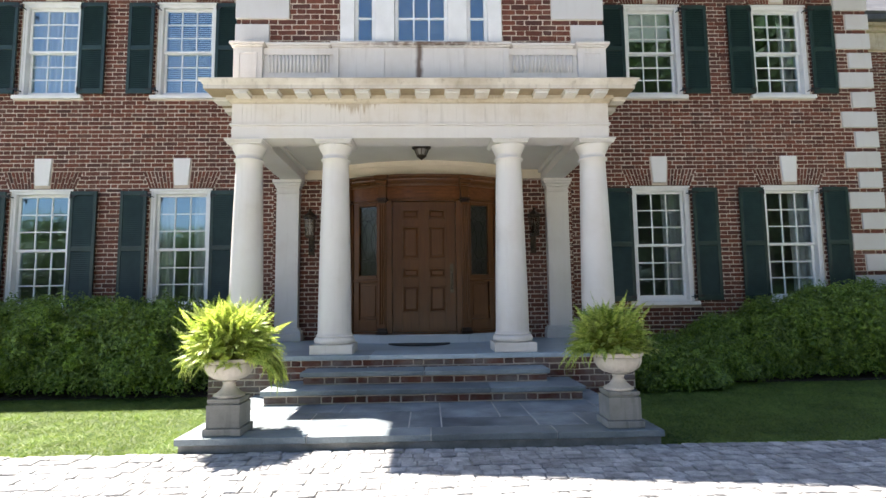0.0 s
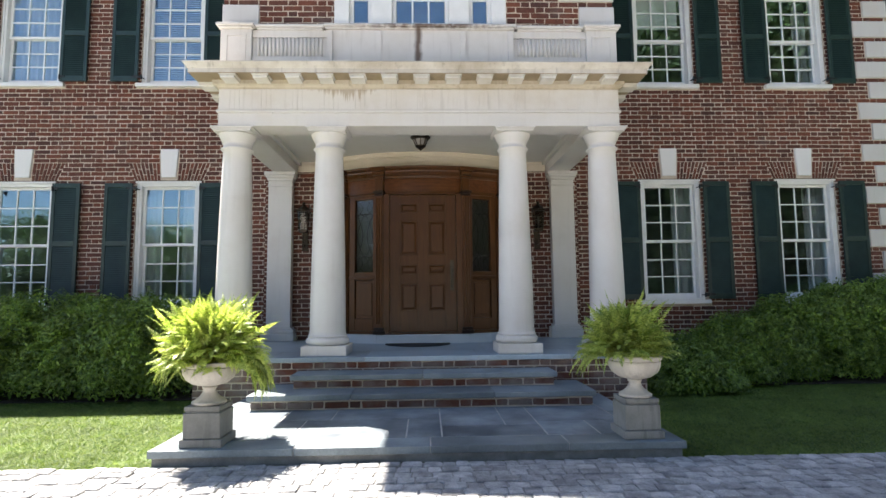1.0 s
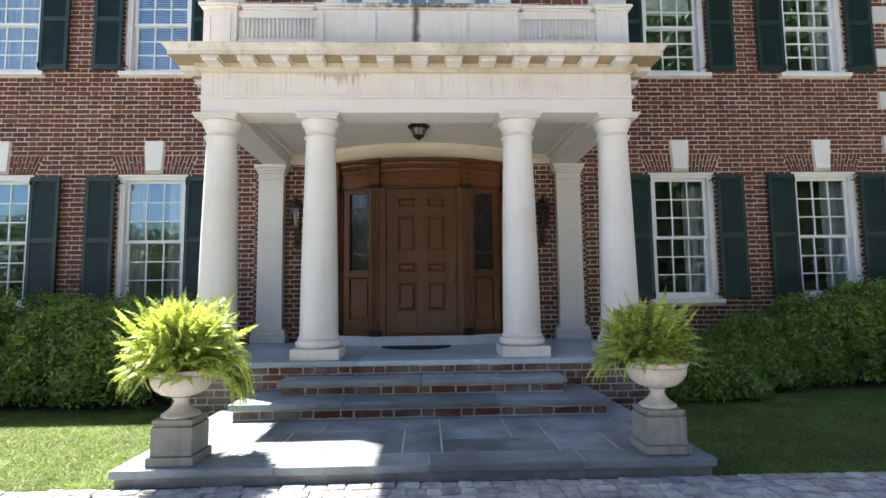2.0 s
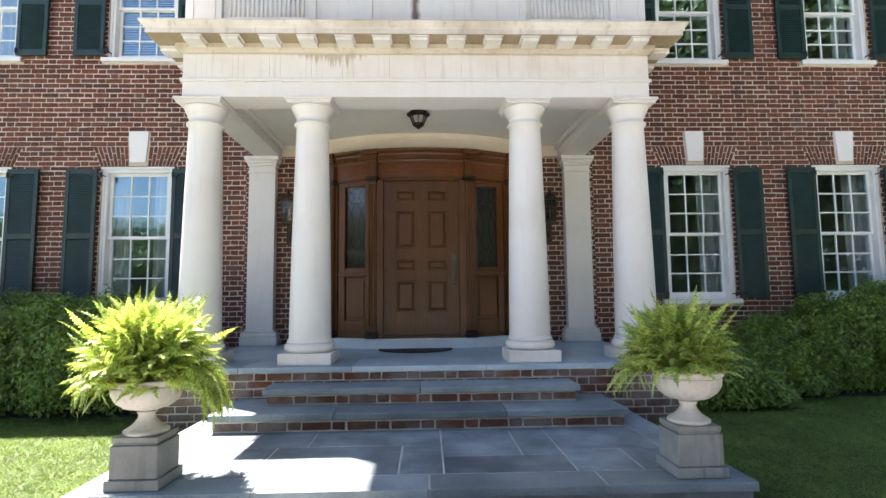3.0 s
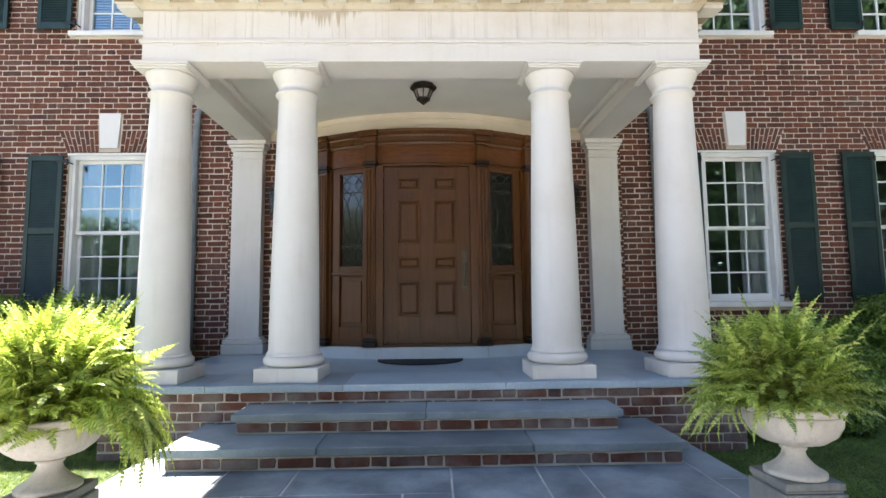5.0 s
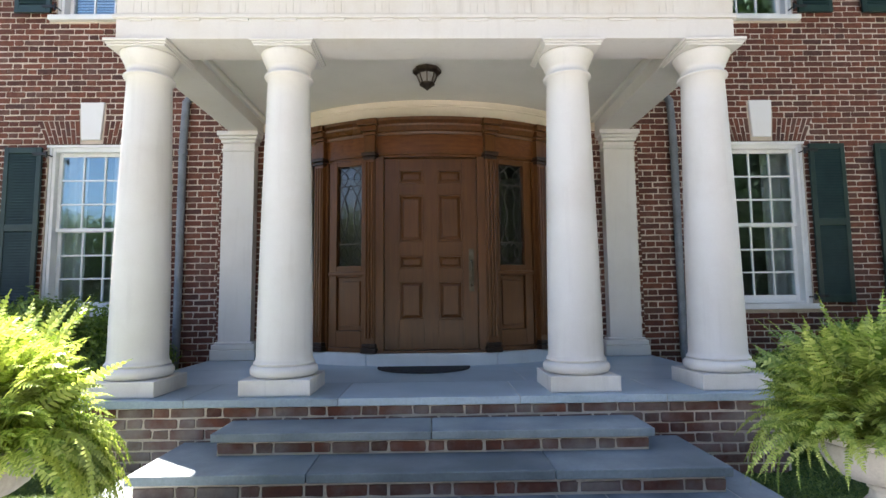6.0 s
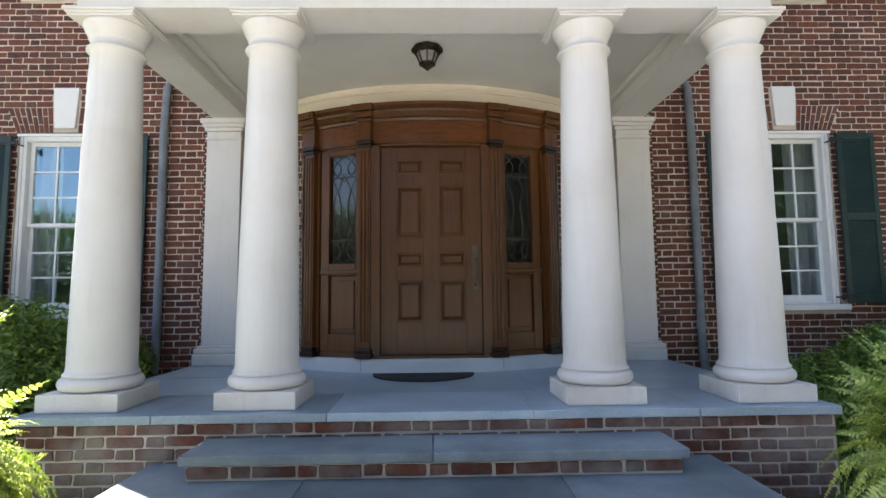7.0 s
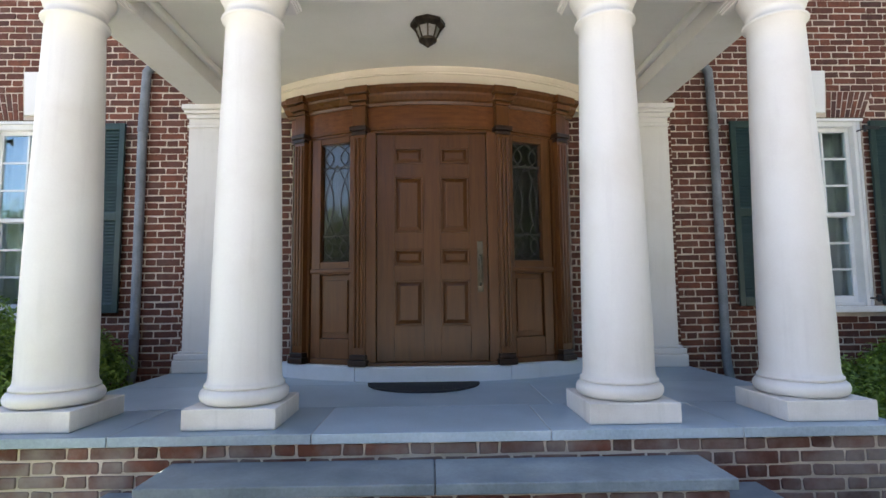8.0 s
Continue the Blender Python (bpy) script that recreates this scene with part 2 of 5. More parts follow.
TURF = surface("turf", (0.034, 0.080, 0.016), (0.078, 0.130, 0.028), 0.95, 3, 120, 0.4, 0.6, 0.02)
SOIL = surface("soil", (0.030, 0.022, 0.015), (0.060, 0.045, 0.032), 0.95, 5, 90, 0.4, 0.8, 0.015)
BARK = surface("bark", (0.05, 0.04, 0.03), (0.12, 0.10, 0.08), 0.9, 6, 50, 0.4, 0.8, 0.01, (1, 1, 0.2))
ROOFING = surface("roof_slate", (0.05, 0.055, 0.06), (0.10, 0.105, 0.11), 0.7, 3, 40, 0.3)
BULB = surface("frosted_lamp", (0.16, 0.15, 0.13), (0.24, 0.225, 0.20), 0.3, 5, 40, 0.05)



def apron_surface():
    """Limestone with two old stains of their own shape: a dark run down the middle joint and a mossy coping edge."""
    m = stone_surface("apron_stone", (0.69, 0.66, 0.62), (0.50, 0.44, 0.36), 0.45, 0.22)
    nt = m.node_tree
    p = nt.nodes["Principled BSDF"]
    old = p.inputs["Base Color"].links[0].from_socket
    v = place(nt)
    xyz = nt.nodes.new("ShaderNodeSeparateXYZ")
    link(nt, v, xyz.inputs[0])
    wob = maths(nt, "MULTIPLY", maths(nt, "SUBTRACT", noise_of(nt, v, 9, 5), 0.5), 0.07)
    off = maths(nt, "ABSOLUTE", maths(nt, "ADD", maths(nt, "ADD", xyz.outputs[0], 0.03), wob))
    run = maths(nt, "MULTIPLY", maths(nt, "SUBTRACT", 1.0, maths(nt, "MULTIPLY", off, 17.0), True), 1.25, True)
    edge = maths(nt, "MULTIPLY", maths(nt, "SUBTRACT", xyz.outputs[2], 4.0), 30.0, True)
    near = maths(nt, "SUBTRACT", 1.5, maths(nt, "MULTIPLY", maths(nt, "ABSOLUTE", maths(nt, "SUBTRACT", xyz.outputs[0], 0.1)), 1.3), True)
    spots = ramp(nt, noise_of(nt, v, 11, 6, 0.7), [(0.36, grey(0)), (0.56, grey(1))])
    moss = maths(nt, "MULTIPLY", maths(nt, "MULTIPLY", edge, near), spots)
    fac = maths(nt, "MULTIPLY", maths(nt, "MAXIMUM", run, moss), 0.92)
    link(nt, mix(nt, "MIX", fac, old, (0.11, 0.065, 0.042)), p.inputs["Base Color"])
    return m


APRON = apron_surface()


def stained_frieze():
    """Limestone with one ochre stain of its own shape that drips from the bed moulding."""
    m = stone_surface("frieze_stone", (0.69, 0.66, 0.615), (0.52, 0.44, 0.33), 0.50, 0.30, 0.75, 0.05, 0.15)
    nt = m.node_tree
    p = nt.nodes["Principled BSDF"]
    old = p.inputs["Base Color"].links[0].from_socket
    v = place(nt)
    xyz = nt.nodes.new("ShaderNodeSeparateXYZ")
    link(nt, v, xyz.inputs[0])
    window = maths(nt, "SUBTRACT", 1.0, maths(nt, "MULTIPLY", maths(nt, "ABSOLUTE", maths(nt, "ADD", xyz.outputs[0], 0.92)), 1.9), True)
    drip = noise_of(nt, place(nt, (30, 30, 0.6)), 1.0, 3, 0.6)
    depth = maths(nt, "MULTIPLY", maths(nt, "MULTIPLY", window, maths(nt, "POWER", drip, 2.2)), 0.62)
    hang = maths(nt, "ADD", maths(nt, "SUBTRACT", xyz.outputs[2], 3.205), depth)
    fac = maths(nt, "MULTIPLY", maths(nt, "MULTIPLY", hang, 16.0, True), 0.7)
    link(nt, mix(nt, "MIX", fac, old, (0.36, 0.28, 0.18)), p.inputs["Base Color"])
    return m


FRIEZE = stained_frieze()

# ---------------------------------------------------------------- mesh helpers
def mesh_object(name, bm, material, smooth=False):
    me = bpy.data.meshes.new(name)
    bmesh.ops.recalc_face_normals(bm, faces=bm.faces)
    bm.to_mesh(me)
    bm.free()
    me.materials.append(material)
    if smooth:
        me.polygons.foreach_set("use_smooth", [True] * len(me.polygons))
    return new(name, me)


def part(name, bm, material, parent, label="", smooth=False):
    ob = mesh_object(name, bm, material, smooth)
    ob.parent = parent
    return tagged(ob, label)


def thing(name, at=(0, 0, 0), label="", category="", group="", kind=""):
    ob = new(name)
    ob.empty_display_size = 0.2
    ob.location = at
    return tagged(ob, label, category, group, kind)


def box(bm, x0, x1, y0, y1, z0, z1, bevel=0.0, turn=None):
    vs = [bm.verts.new((x, y, z)) for z in (z0, z1) for y in (y0, y1) for x in (x0, x1)]
    fs = [bm.faces.new([vs[i] for i in f]) for f in
          ((0, 2, 3, 1), (4, 5, 7, 6), (0, 1, 5, 4), (2, 6, 7, 3), (0, 4, 6, 2), (1, 3, 7, 5))]
    if bevel:
        es = list({e for f in fs for e in f.edges})
        out = bmesh.ops.bevel(bm, geom=es, offset=bevel, segments=2, profile=0.5, affect="EDGES")
        vs = list({v for f in out["faces"] for v in f.verts} | {v for v in vs if v.is_valid})
    if turn is not None:
        bmesh.ops.transform(bm, matrix=turn, verts=[v for v in vs if v.is_valid])
    return vs


def boxes(items, bevel=0.0, turn=None):
    bm = bmesh.new()
    for it in items:
        box(bm, *it, bevel=bevel, turn=turn)
    return bm


def lathe(profile, steps=48, flute=0.0, flutes=0):
    """A turned body from (radius, height) pairs."""
    bm = bmesh.new()
    rings = []
    for r, z in profile:
        ring = []
        for i in range(steps):
            a = 2 * math.pi * i / steps
            q = r * (1 + (flute * math.cos(flutes * a) if flutes else 0))
            ring.append(bm.verts.new((q * math.cos(a), q * math.sin(a), z)))
        rings.append(ring)
    for a, b in zip(rings, rings[1:]):
        for i in range(steps):
            j = (i + 1) % steps
            bm.faces.new((a[i], a[j], b[j], b[i]))
    bm.faces.new(rings[0][::-1])
    bm.faces.new(rings[-1])
    return bm


def tube(bm, pts, r, sides=10):
    rings = []
    for i, p in enumerate(pts):
        p = Vector(p)
        d = (Vector(pts[min(i + 1, len(pts) - 1)]) - Vector(pts[max(i - 1, 0)])).normalized()
        u = d.cross(Vector((0.3, 1, 0.2)) if abs(d.y) < 0.9 else Vector((1, 0, 0))).normalized()
        w = d.cross(u)
        rr = r[i] if isinstance(r, (list, tuple)) else r
        rings.append([bm.verts.new(p + rr * (u * math.cos(2 * math.pi * k / sides) + w * math.sin(2 * math.pi * k / sides)))
                      for k in range(sides)])
    for a, b in zip(rings, rings[1:]):
        for k in range(sides):
            j = (k + 1) % sides
            bm.faces.new((a[k], a[j], b[j], b[k]))
    bm.faces.new(rings[0][::-1])
    bm.faces.new(rings[-1])
    return bm


def pierced(x0, x1, z0, z1, y0, y1, holes):
    """A wall slab in the xz plane from y0 to y1 with rectangular holes (x0, x1, z0, z1) through it."""
    xs = sorted({x0, x1, *[v for h in holes for v in h[:2] if x0 < v < x1]})
    zs = sorted({z0, z1, *[v for h in holes for v in h[2:] if z0 < v < z1]})
    full = [[not any(h[0] < (a + b) / 2 < h[1] and h[2] < (c + d) / 2 < h[3] for h in holes)
             for c, d in zip(zs, zs[1:])] for a, b in zip(xs, xs[1:])]
    bm = bmesh.new()
    seen = {}

    def v(i, y, k):
        key = (i, y, k)
        if key not in seen:
            seen[key] = bm.verts.new((xs[i], y, zs[k]))
        return seen[key]

    def filled(i, k):
        return 0 <= i < len(xs) - 1 and 0 <= k < len(zs) - 1 and full[i][k]

    for i in range(len(xs) - 1):
        for k in range(len(zs) - 1):
            if not full[i][k]:
                continue
            bm.faces.new((v(i, y0, k), v(i + 1, y0, k), v(i + 1, y0, k + 1), v(i, y0, k + 1)))
            bm.faces.new((v(i, y1, k), v(i, y1, k + 1), v(i + 1, y1, k + 1), v(i + 1, y1, k)))
            for di, dk, (a, b) in ((-1, 0, ((i, k), (i, k + 1))), (1, 0, ((i + 1, k + 1), (i + 1, k))),
                                   (0, -1, ((i + 1, k), (i, k))), (0, 1, ((i, k + 1), (i + 1, k + 1)))):
                if not filled(i + di, k + dk):
                    bm.faces.new((v(a[0], y0, a[1]), v(b[0], y0, b[1]), v(b[0], y1, b[1]), v(a[0], y1, a[1])))
    return bm


# ---------------------------------------------------------------- brickwork
STRETCH, HEAD, GAP = 0.235, 0.105, 0.0148
BRICK_OUT = 0.008


def courses(x0, x1, z0, z1, avoid, rnd, first=0):
    """Flemish bond: (x0, x1, z0, z1, whole) for each brick of the rectangle. avoid(za, zb) gives the x spans left free."""
    rows = int(round((z1 - z0) / COURSE))
    for k in range(rows):
        za, zb = z0 + k * COURSE + GAP / 2, z0 + (k + 1) * COURSE - GAP / 2
        period = STRETCH + HEAD + 2 * GAP
        x = x0 - (period / 2 if (k + first) % 2 else 0) - period
        long = True
        gaps = avoid(za, zb)
        while x < x1:
            w = STRETCH if long else HEAD
            spans = [(max(x, x0), min(x + w, x1))]
            for a, b in gaps:
                spans = [s for p, q in spans for s in ((p, min(q, a - GAP / 2)), (max(p, b + GAP / 2), q)) if s[1] - s[0] > 0.012]
            for p, q in spans:
                if q - p > 0.012:
                    yield p, q, za, zb, (long if q - p > w - 1e-4 else None)
            x += w + GAP
            long = not long


def brick_block(bm, p, q, za, zb, y, rnd):
    """One hand-made brick: uneven outline with worn corners and a rounded arris, open at the back."""
    o = BRICK_OUT + rnd.uniform(-0.002, 0.004)
    c = min(0.0055, (q - p) * 0.12) * rnd.uniform(0.5, 1.6)
    e = 0.003
    j = lambda k=0.003: rnd.uniform(-k, k)
    w0, w1 = j(), j()
    plan = [(p, za + c), (p + c, za + w0), (q - c, za + w0 + j(0.002)), (q, za + c), (q, zb - c), (q - c, zb + w1), (p + c, zb + w1 + j(0.002)), (p, zb - c)]
    plan = [(px + j(0.0042), pz + j(0.0028)) for px, pz in plan]
    cx, cz = (p + q) / 2, (za + zb) / 2
    back = [bm.verts.new((px, y + 0.01, pz)) for px, pz in plan]
    mid = [bm.verts.new((px, y - o + e, pz)) for px, pz in plan]
    front = [bm.verts.new((px + (e if px < cx else -e), y - o, pz + (e if pz < cz else -e))) for px, pz in plan]
    for a, b in ((back, mid), (mid, front)):
        for i in range(8):
            k = (i + 1) % 8
            bm.faces.new((a[i], a[k], b[k], b[i]))
    bm.faces.new(front)


BRICK_MESHES = {}


def brick_mesh(long, rnd, worn=False):
    key = (long, rnd.randrange(9), worn)
    if key not in BRICK_MESHES:
        bm = bmesh.new()
        w = STRETCH if long else HEAD
        brick_block(bm, -w / 2, w / 2, -COURSE / 2 + GAP / 2, COURSE / 2 - GAP / 2, 0, random.Random(key[1] * 7 + long))
        me = bpy.data.meshes.new("brick")
        bmesh.ops.recalc_face_normals(bm, faces=bm.faces)
        bm.to_mesh(me)
        bm.free()
        me.materials.append(BRICK_WORN if worn else BRICK)
        BRICK_MESHES[key] = me
    return BRICK_MESHES[key]


WAITING = []     # single bricks are linked at the end of the file


def lay(parent, x0, x1, z0, z1, y, avoid=lambda a, b: [], single=None, seed=1, first=0, turn=None, worn=False):
    """Bricks on a wall: those in the box 'single' (x0, x1, z0, z1) as parts of their own, the rest joined."""
    rnd = random.Random(seed)
    bm = bmesh.new()
    for p, q, za, zb, whole in courses(x0, x1, z0, z1, avoid, rnd, first):
        if single and whole is not None and single[0] < (p + q) / 2 < single[1] and single[2] < za < single[3]:
            WAITING.append((parent, brick_mesh(whole, rnd, worn), ((p + q) / 2, y, (za + zb) / 2), turn))
        else:
            brick_block(bm, p, q, za, zb, y, rnd)
    if turn is not None:
        bmesh.ops.transform(bm, matrix=turn, verts=bm.verts)
    if len(bm.faces):
        tagged(part("brickwork", bm, BRICK_WORN_MASS if worn else BRICK_MASS, parent), kind="stuff")
    else:
        bm.free()


# ---------------------------------------------------------------- ground
bm = bmesh.new()
bmesh.ops.create_grid(bm, x_segments=8, y_segments=8, size=400)
ground = mesh_object("ground", bm, TURF)
ground.location = (0, 0, GROUND - 0.02)
tagged(ground, "short green lawn turf reaching into the distance", "lawn", kind="structure")

DRIVE_EDGE = -2.13
bm = boxes([(-30, 30, -24, DRIVE_EDGE, GROUND - 0.04, GROUND - 0.0095)])
drive = mesh_object("road", bm, SAND)
far = mesh_object("road_far", boxes([(-30, 30, -24, -6.62, GROUND - 0.009, GROUND - 0.003), (-30, -7.3, -6.619, DRIVE_EDGE, GROUND - 0.009, GROUND - 0.003),
                                     (7.4, 30, -6.619, DRIVE_EDGE, GROUND - 0.009, GROUND - 0.003)]), SETT)
tagged(far, "rest of the pale granite driveway behind", "driveway", kind="structure")
tagged(drive, "driveway paved with weathered grey granite setts", "driveway", kind="structure")

# ---------------------------------------------------------------- house shell
WIN_X = (-6.55, -4.19, 4.19, 6.55)
HALF = 0.525
LOW = (0.59, 2.63)
UP = (4.295, 6.02)
DOOR_HALF = 1.47
DOOR_TOP = 2.75
CORNER = 8.22


def window_holes():
    return [(x - HALF, x + HALF, *zs) for x in WIN_X for zs in (LOW, UP)]


def wall_avoid(za, zb):
    """Spans that brickwork leaves free on the front wall: openings, flat arches, corner stones, the entrance."""
    mid = (za + zb) / 2
    out = []
    for x in WIN_X:
        for zs in (LOW, UP):
            sill = 0.075
            if zs[0] - sill < mid and za < zs[1]:
                wide = HALF + (0.075 if za < zs[0] - 0.01 else 0)
                out.append((x - wide, x + wide))
            elif zs[1] - 0.02 <= mid < zs[1] + 0.315:
                f = HALF + 0.02 + 0.42 * (mid - zs[1])
                out.append((x - f, x + f))
            elif zs[1] <= mid < zs[1] + 0.54:
                out.append((x - 0.155, x + 0.155))
    k = int((mid - GROUND) / COURSE) + 3
    if k % 5 != 4:
        w = 0.41 if (k // 5) % 2 else 0.62
        out.append((CORNER - w, CORNER + 1))
    if mid < DOOR_TOP:
        out.append((-DOOR_HALF, DOOR_HALF))
    return out


walls = {}
for name, x0, x1 in (("wall_west", -11.0, -2.60), ("wall_centre", -2.60, 2.60), ("wall_east", 2.60, CORNER)):
    holes = [h for h in window_holes() if x0 < h[0] < x1]
    if name == "wall_centre":
        holes.append((-DOOR_HALF, DOOR_HALF, GROUND - 1, DOOR_TOP))
    bm = pierced(x0, x1, GROUND - 0.1, EAVE, WALL, WALL + 0.32, holes)
    walls[name] = tagged(mesh_object(name, bm, MORTAR),
                         "red brick house wall in Flemish bond with pale lime mortar", "wall", kind="structure")
lay(walls["wall_west"], -11.0, -2.60, GROUND, GROUND + 94 * COURSE, WALL, wall_avoid, (-3.6, -2.6, 0.0, 2.2), 3)
lay(walls["wall_east"], 2.60, CORNER, GROUND, GROUND + 94 * COURSE, WALL, wall_avoid, (2.6, 3.6, 0.0, 2.2), 4)
lay(walls["wall_centre"], -2.60, 2.60, 0.0, 39 * COURSE, WALL, wall_avoid, (-2.2, 2.2, 0.0, 2.75), 5, 1)

# walls and roof that close the house behind
bm = boxes([(-11.0, -10.7, WALL + 0.33, 10.0, GROUND, EAVE), (CORNER - 0.3, CORNER, WALL + 0.33, 10.0, GROUND, EAVE),
            (-11.0, CORNER, 10.0, 10.3, GROUND, EAVE)])
tagged(mesh_object("wall_rear", bm, MORTAR), "plain rear and side walls of the house", "wall", kind="structure")
bm = boxes([(-11.3, CORNER + 0.3, WALL - 0.52, 10.5, EAVE + 0.001, EAVE + 0.22)])
tagged(mesh_object("roof", bm, ROOFING), "flat closing roof with overhanging eaves", "roof", kind="structure")
bm = bmesh.new()
gable = [(-2.92, EAVE + 0.001), (2.92, EAVE + 0.001), (2.92, EAVE + 0.06), (0.0, EAVE + 1.78), (-2.92, EAVE + 0.06)]
ends = [[bm.verts.new((x, y, z)) for x, z in gable] for y in (-0.49, WALL - 0.521)]
bm.faces.new(ends[0])
bm.faces.new(ends[1])
for i in range(5):
    k = (i + 1) % 5
    bm.faces.new((ends[0][i], ends[0][k], ends[1][k], ends[1][i]))
tagged(mesh_object("roof_bay", bm, ROOFING), "pitched slate roof with a gable over the bay", "roof", kind="structure")
bm = boxes([(-10.7, CORNER - 0.3, WALL + 0.33, 9.99, 0.02, 0.14)])
tagged(mesh_object("floor", bm, FLOORING), "dark wooden floor inside the house", "floor", kind="structure")
bm = boxes([(-10.7, CORNER - 0.3, WALL + 0.33, 9.99, 3.10, 3.60)])
tagged(mesh_object("ceiling", bm, ROOM), "plaster ceiling between the two storeys", "ceiling", kind="structure")
for i, x in enumerate((-8.6, -5.37, -2.2, 2.2, 5.37)):
    for z0, z1 in ((0.141, 3.099), (3.601, EAVE - 0.001)):
        tagged(mesh_object("wall_inside", boxes([(x - 0.06, x + 0.06, WALL + 0.34, 9.98, z0, z1)]), ROOM),
               "plain plastered partition wall inside the house", "wall", kind="structure")
tagged(mesh_object("wall_inside", boxes([(-10.69, CORNER - 0.31, 6.6, 6.7, 0.141, 3.099)]), ROOM),
       "plain plastered partition wall inside the house", "wall", kind="structure")


# ---------------------------------------------------------------- flat arches, keystones, corner stones
def keystone(x, z):
    bm = bmesh.new()
    prof = [(-0.117, z + 0.06), (0.117, z + 0.06), (0.147, z + 0.535), (-0.147, z + 0.535)]
    a = [bm.verts.new((px, WALL - 0.030, pz)) for px, pz in prof]
    b = [bm.verts.new((px, WALL + 0.05, pz)) for px, pz in prof]
    bm.faces.new(a)
    for i in range(4):
        bm.faces.new((a[i], b[i], b[(i + 1) % 4], a[(i + 1) % 4]))
    bmesh.ops.bevel(bm, geom=[e for e in bm.edges], offset=0.005, segments=1, affect="EDGES")
    ob = mesh_object("keystone", bm, KEYSTONE)
    ob.location.x = x
    return tagged(ob, "tapered pale limestone keystone over a window", "keystone", "keystones over the windows", "structure")


def flat_arch(x, z, owner, seed):
    """Rubbed brick voussoirs that lean out from the keystone on both sides."""
    rnd = random.Random(seed)
    for side in (-1, 1):
        n = 8
        for i in range(n):
            def edge(f, h):
                base = 0.135 + (HALF - 0.115) * f
                return base + h * (0.06 + 0.36 * f)
            f0, f1 = (i + 0.13) / n, (i + 0.87) / n
            cuts = ((0.012, 0.195), (0.209, 0.302)) if i % 2 else ((0.012, 0.10), (0.114, 0.302))
            for h0, h1 in cuts:
                bm = bmesh.new()
                o = 0.008 + rnd.uniform(-0.002, 0.003)
                pts = [(edge(f0, h0), h0), (edge(f1, h0), h0), (edge(f1, h1), h1), (edge(f0, h1), h1)]
                a = [bm.verts.new((side * px, -o, pz)) for px, pz in pts]
                b = [bm.verts.new((side * px * 1.0, 0.01, pz)) for px, pz in pts]
                bm.faces.new(a)
                for k in range(4):
                    bm.faces.new((a[k], b[k], b[(k + 1) % 4], a[(k + 1) % 4]))
                ob = part("arch_brick", bm, BRICK, owner)
                ob.location = (x, WALL, z)


for n, x in enumerate(WIN_X):
    for zs in (LOW, UP):
        keystone(x, zs[1])
        flat_arch(x, zs[1], walls["wall_west" if x < 0 else "wall_east"], n)


def corner_stones(owner, xc, y, z0, z1, into, widths, seed, depth=0.03, first=0):
    """Alternating long and short corner stones; 'into' is -1 or 1, the way from the corner along the wall."""
    k = first
    z = z0
    while z < z1:
        w = widths[k % 2]
        bm = boxes([(-w / 2, w / 2, -depth, 0.10, 0.004, 4 * COURSE - 0.004)], bevel=0.006)
        ob = part("corner_stone", bm, QUOIN, owner)
        ob.location = (xc + into * w / 2, y, z)
        z += 5 * COURSE
        k += 1


corner_stones(walls["wall_east"], CORNER + 0.03, WALL, GROUND - 3 * COURSE, EAVE - 0.3, -1, (0.43, 0.64), 1, first=1)

# wing set back beyond the corner
bm = boxes([(CORNER - 0.2, 16.0, 5.2, 5.5, GROUND, 6.5)])
wing = tagged(mesh_object("wall_wing", bm, MORTAR), "red brick wing set back behind the corner", "wall", kind="structure")
lay(wing, CORNER, 11.5, GROUND, GROUND + 94 * COURSE, 5.2, seed=8)
bm = boxes([(CORNER + 0.01, 16.0, 5.12, 5.6, 6.46, 6.54), (CORNER + 0.01, 16.0, 5.16, 5.6, 6.541, 6.90), (CORNER + 0.01, 16.0, 5.06, 5.6, 6.901, 6.98), (CORNER + 0.01, 16.0, 4.95, 5.6, 6.981, 7.06)], bevel=0.012)
tagged(mesh_object("trim_wing", bm, BEDSTONE), "mossy cream stone cornice of the set back wing", "cornice", kind="structure")
bm = boxes([(CORNER + 0.01, 16.0, 4.85, 5.7, 7.061, 7.20)], bevel=0.03)
box(bm, CORNER + 0.01, 16.0, 0.0, 5.0, 0.0, 0.12, turn=Matrix.Translation((0, 4.95, 7.201)) @ Matrix.Rotation(radians(38), 4, "X"))
tagged(mesh_object("roof_wing", bm, ROOFING), "grey gutter edge of the wing roof", "roof", kind="structure")


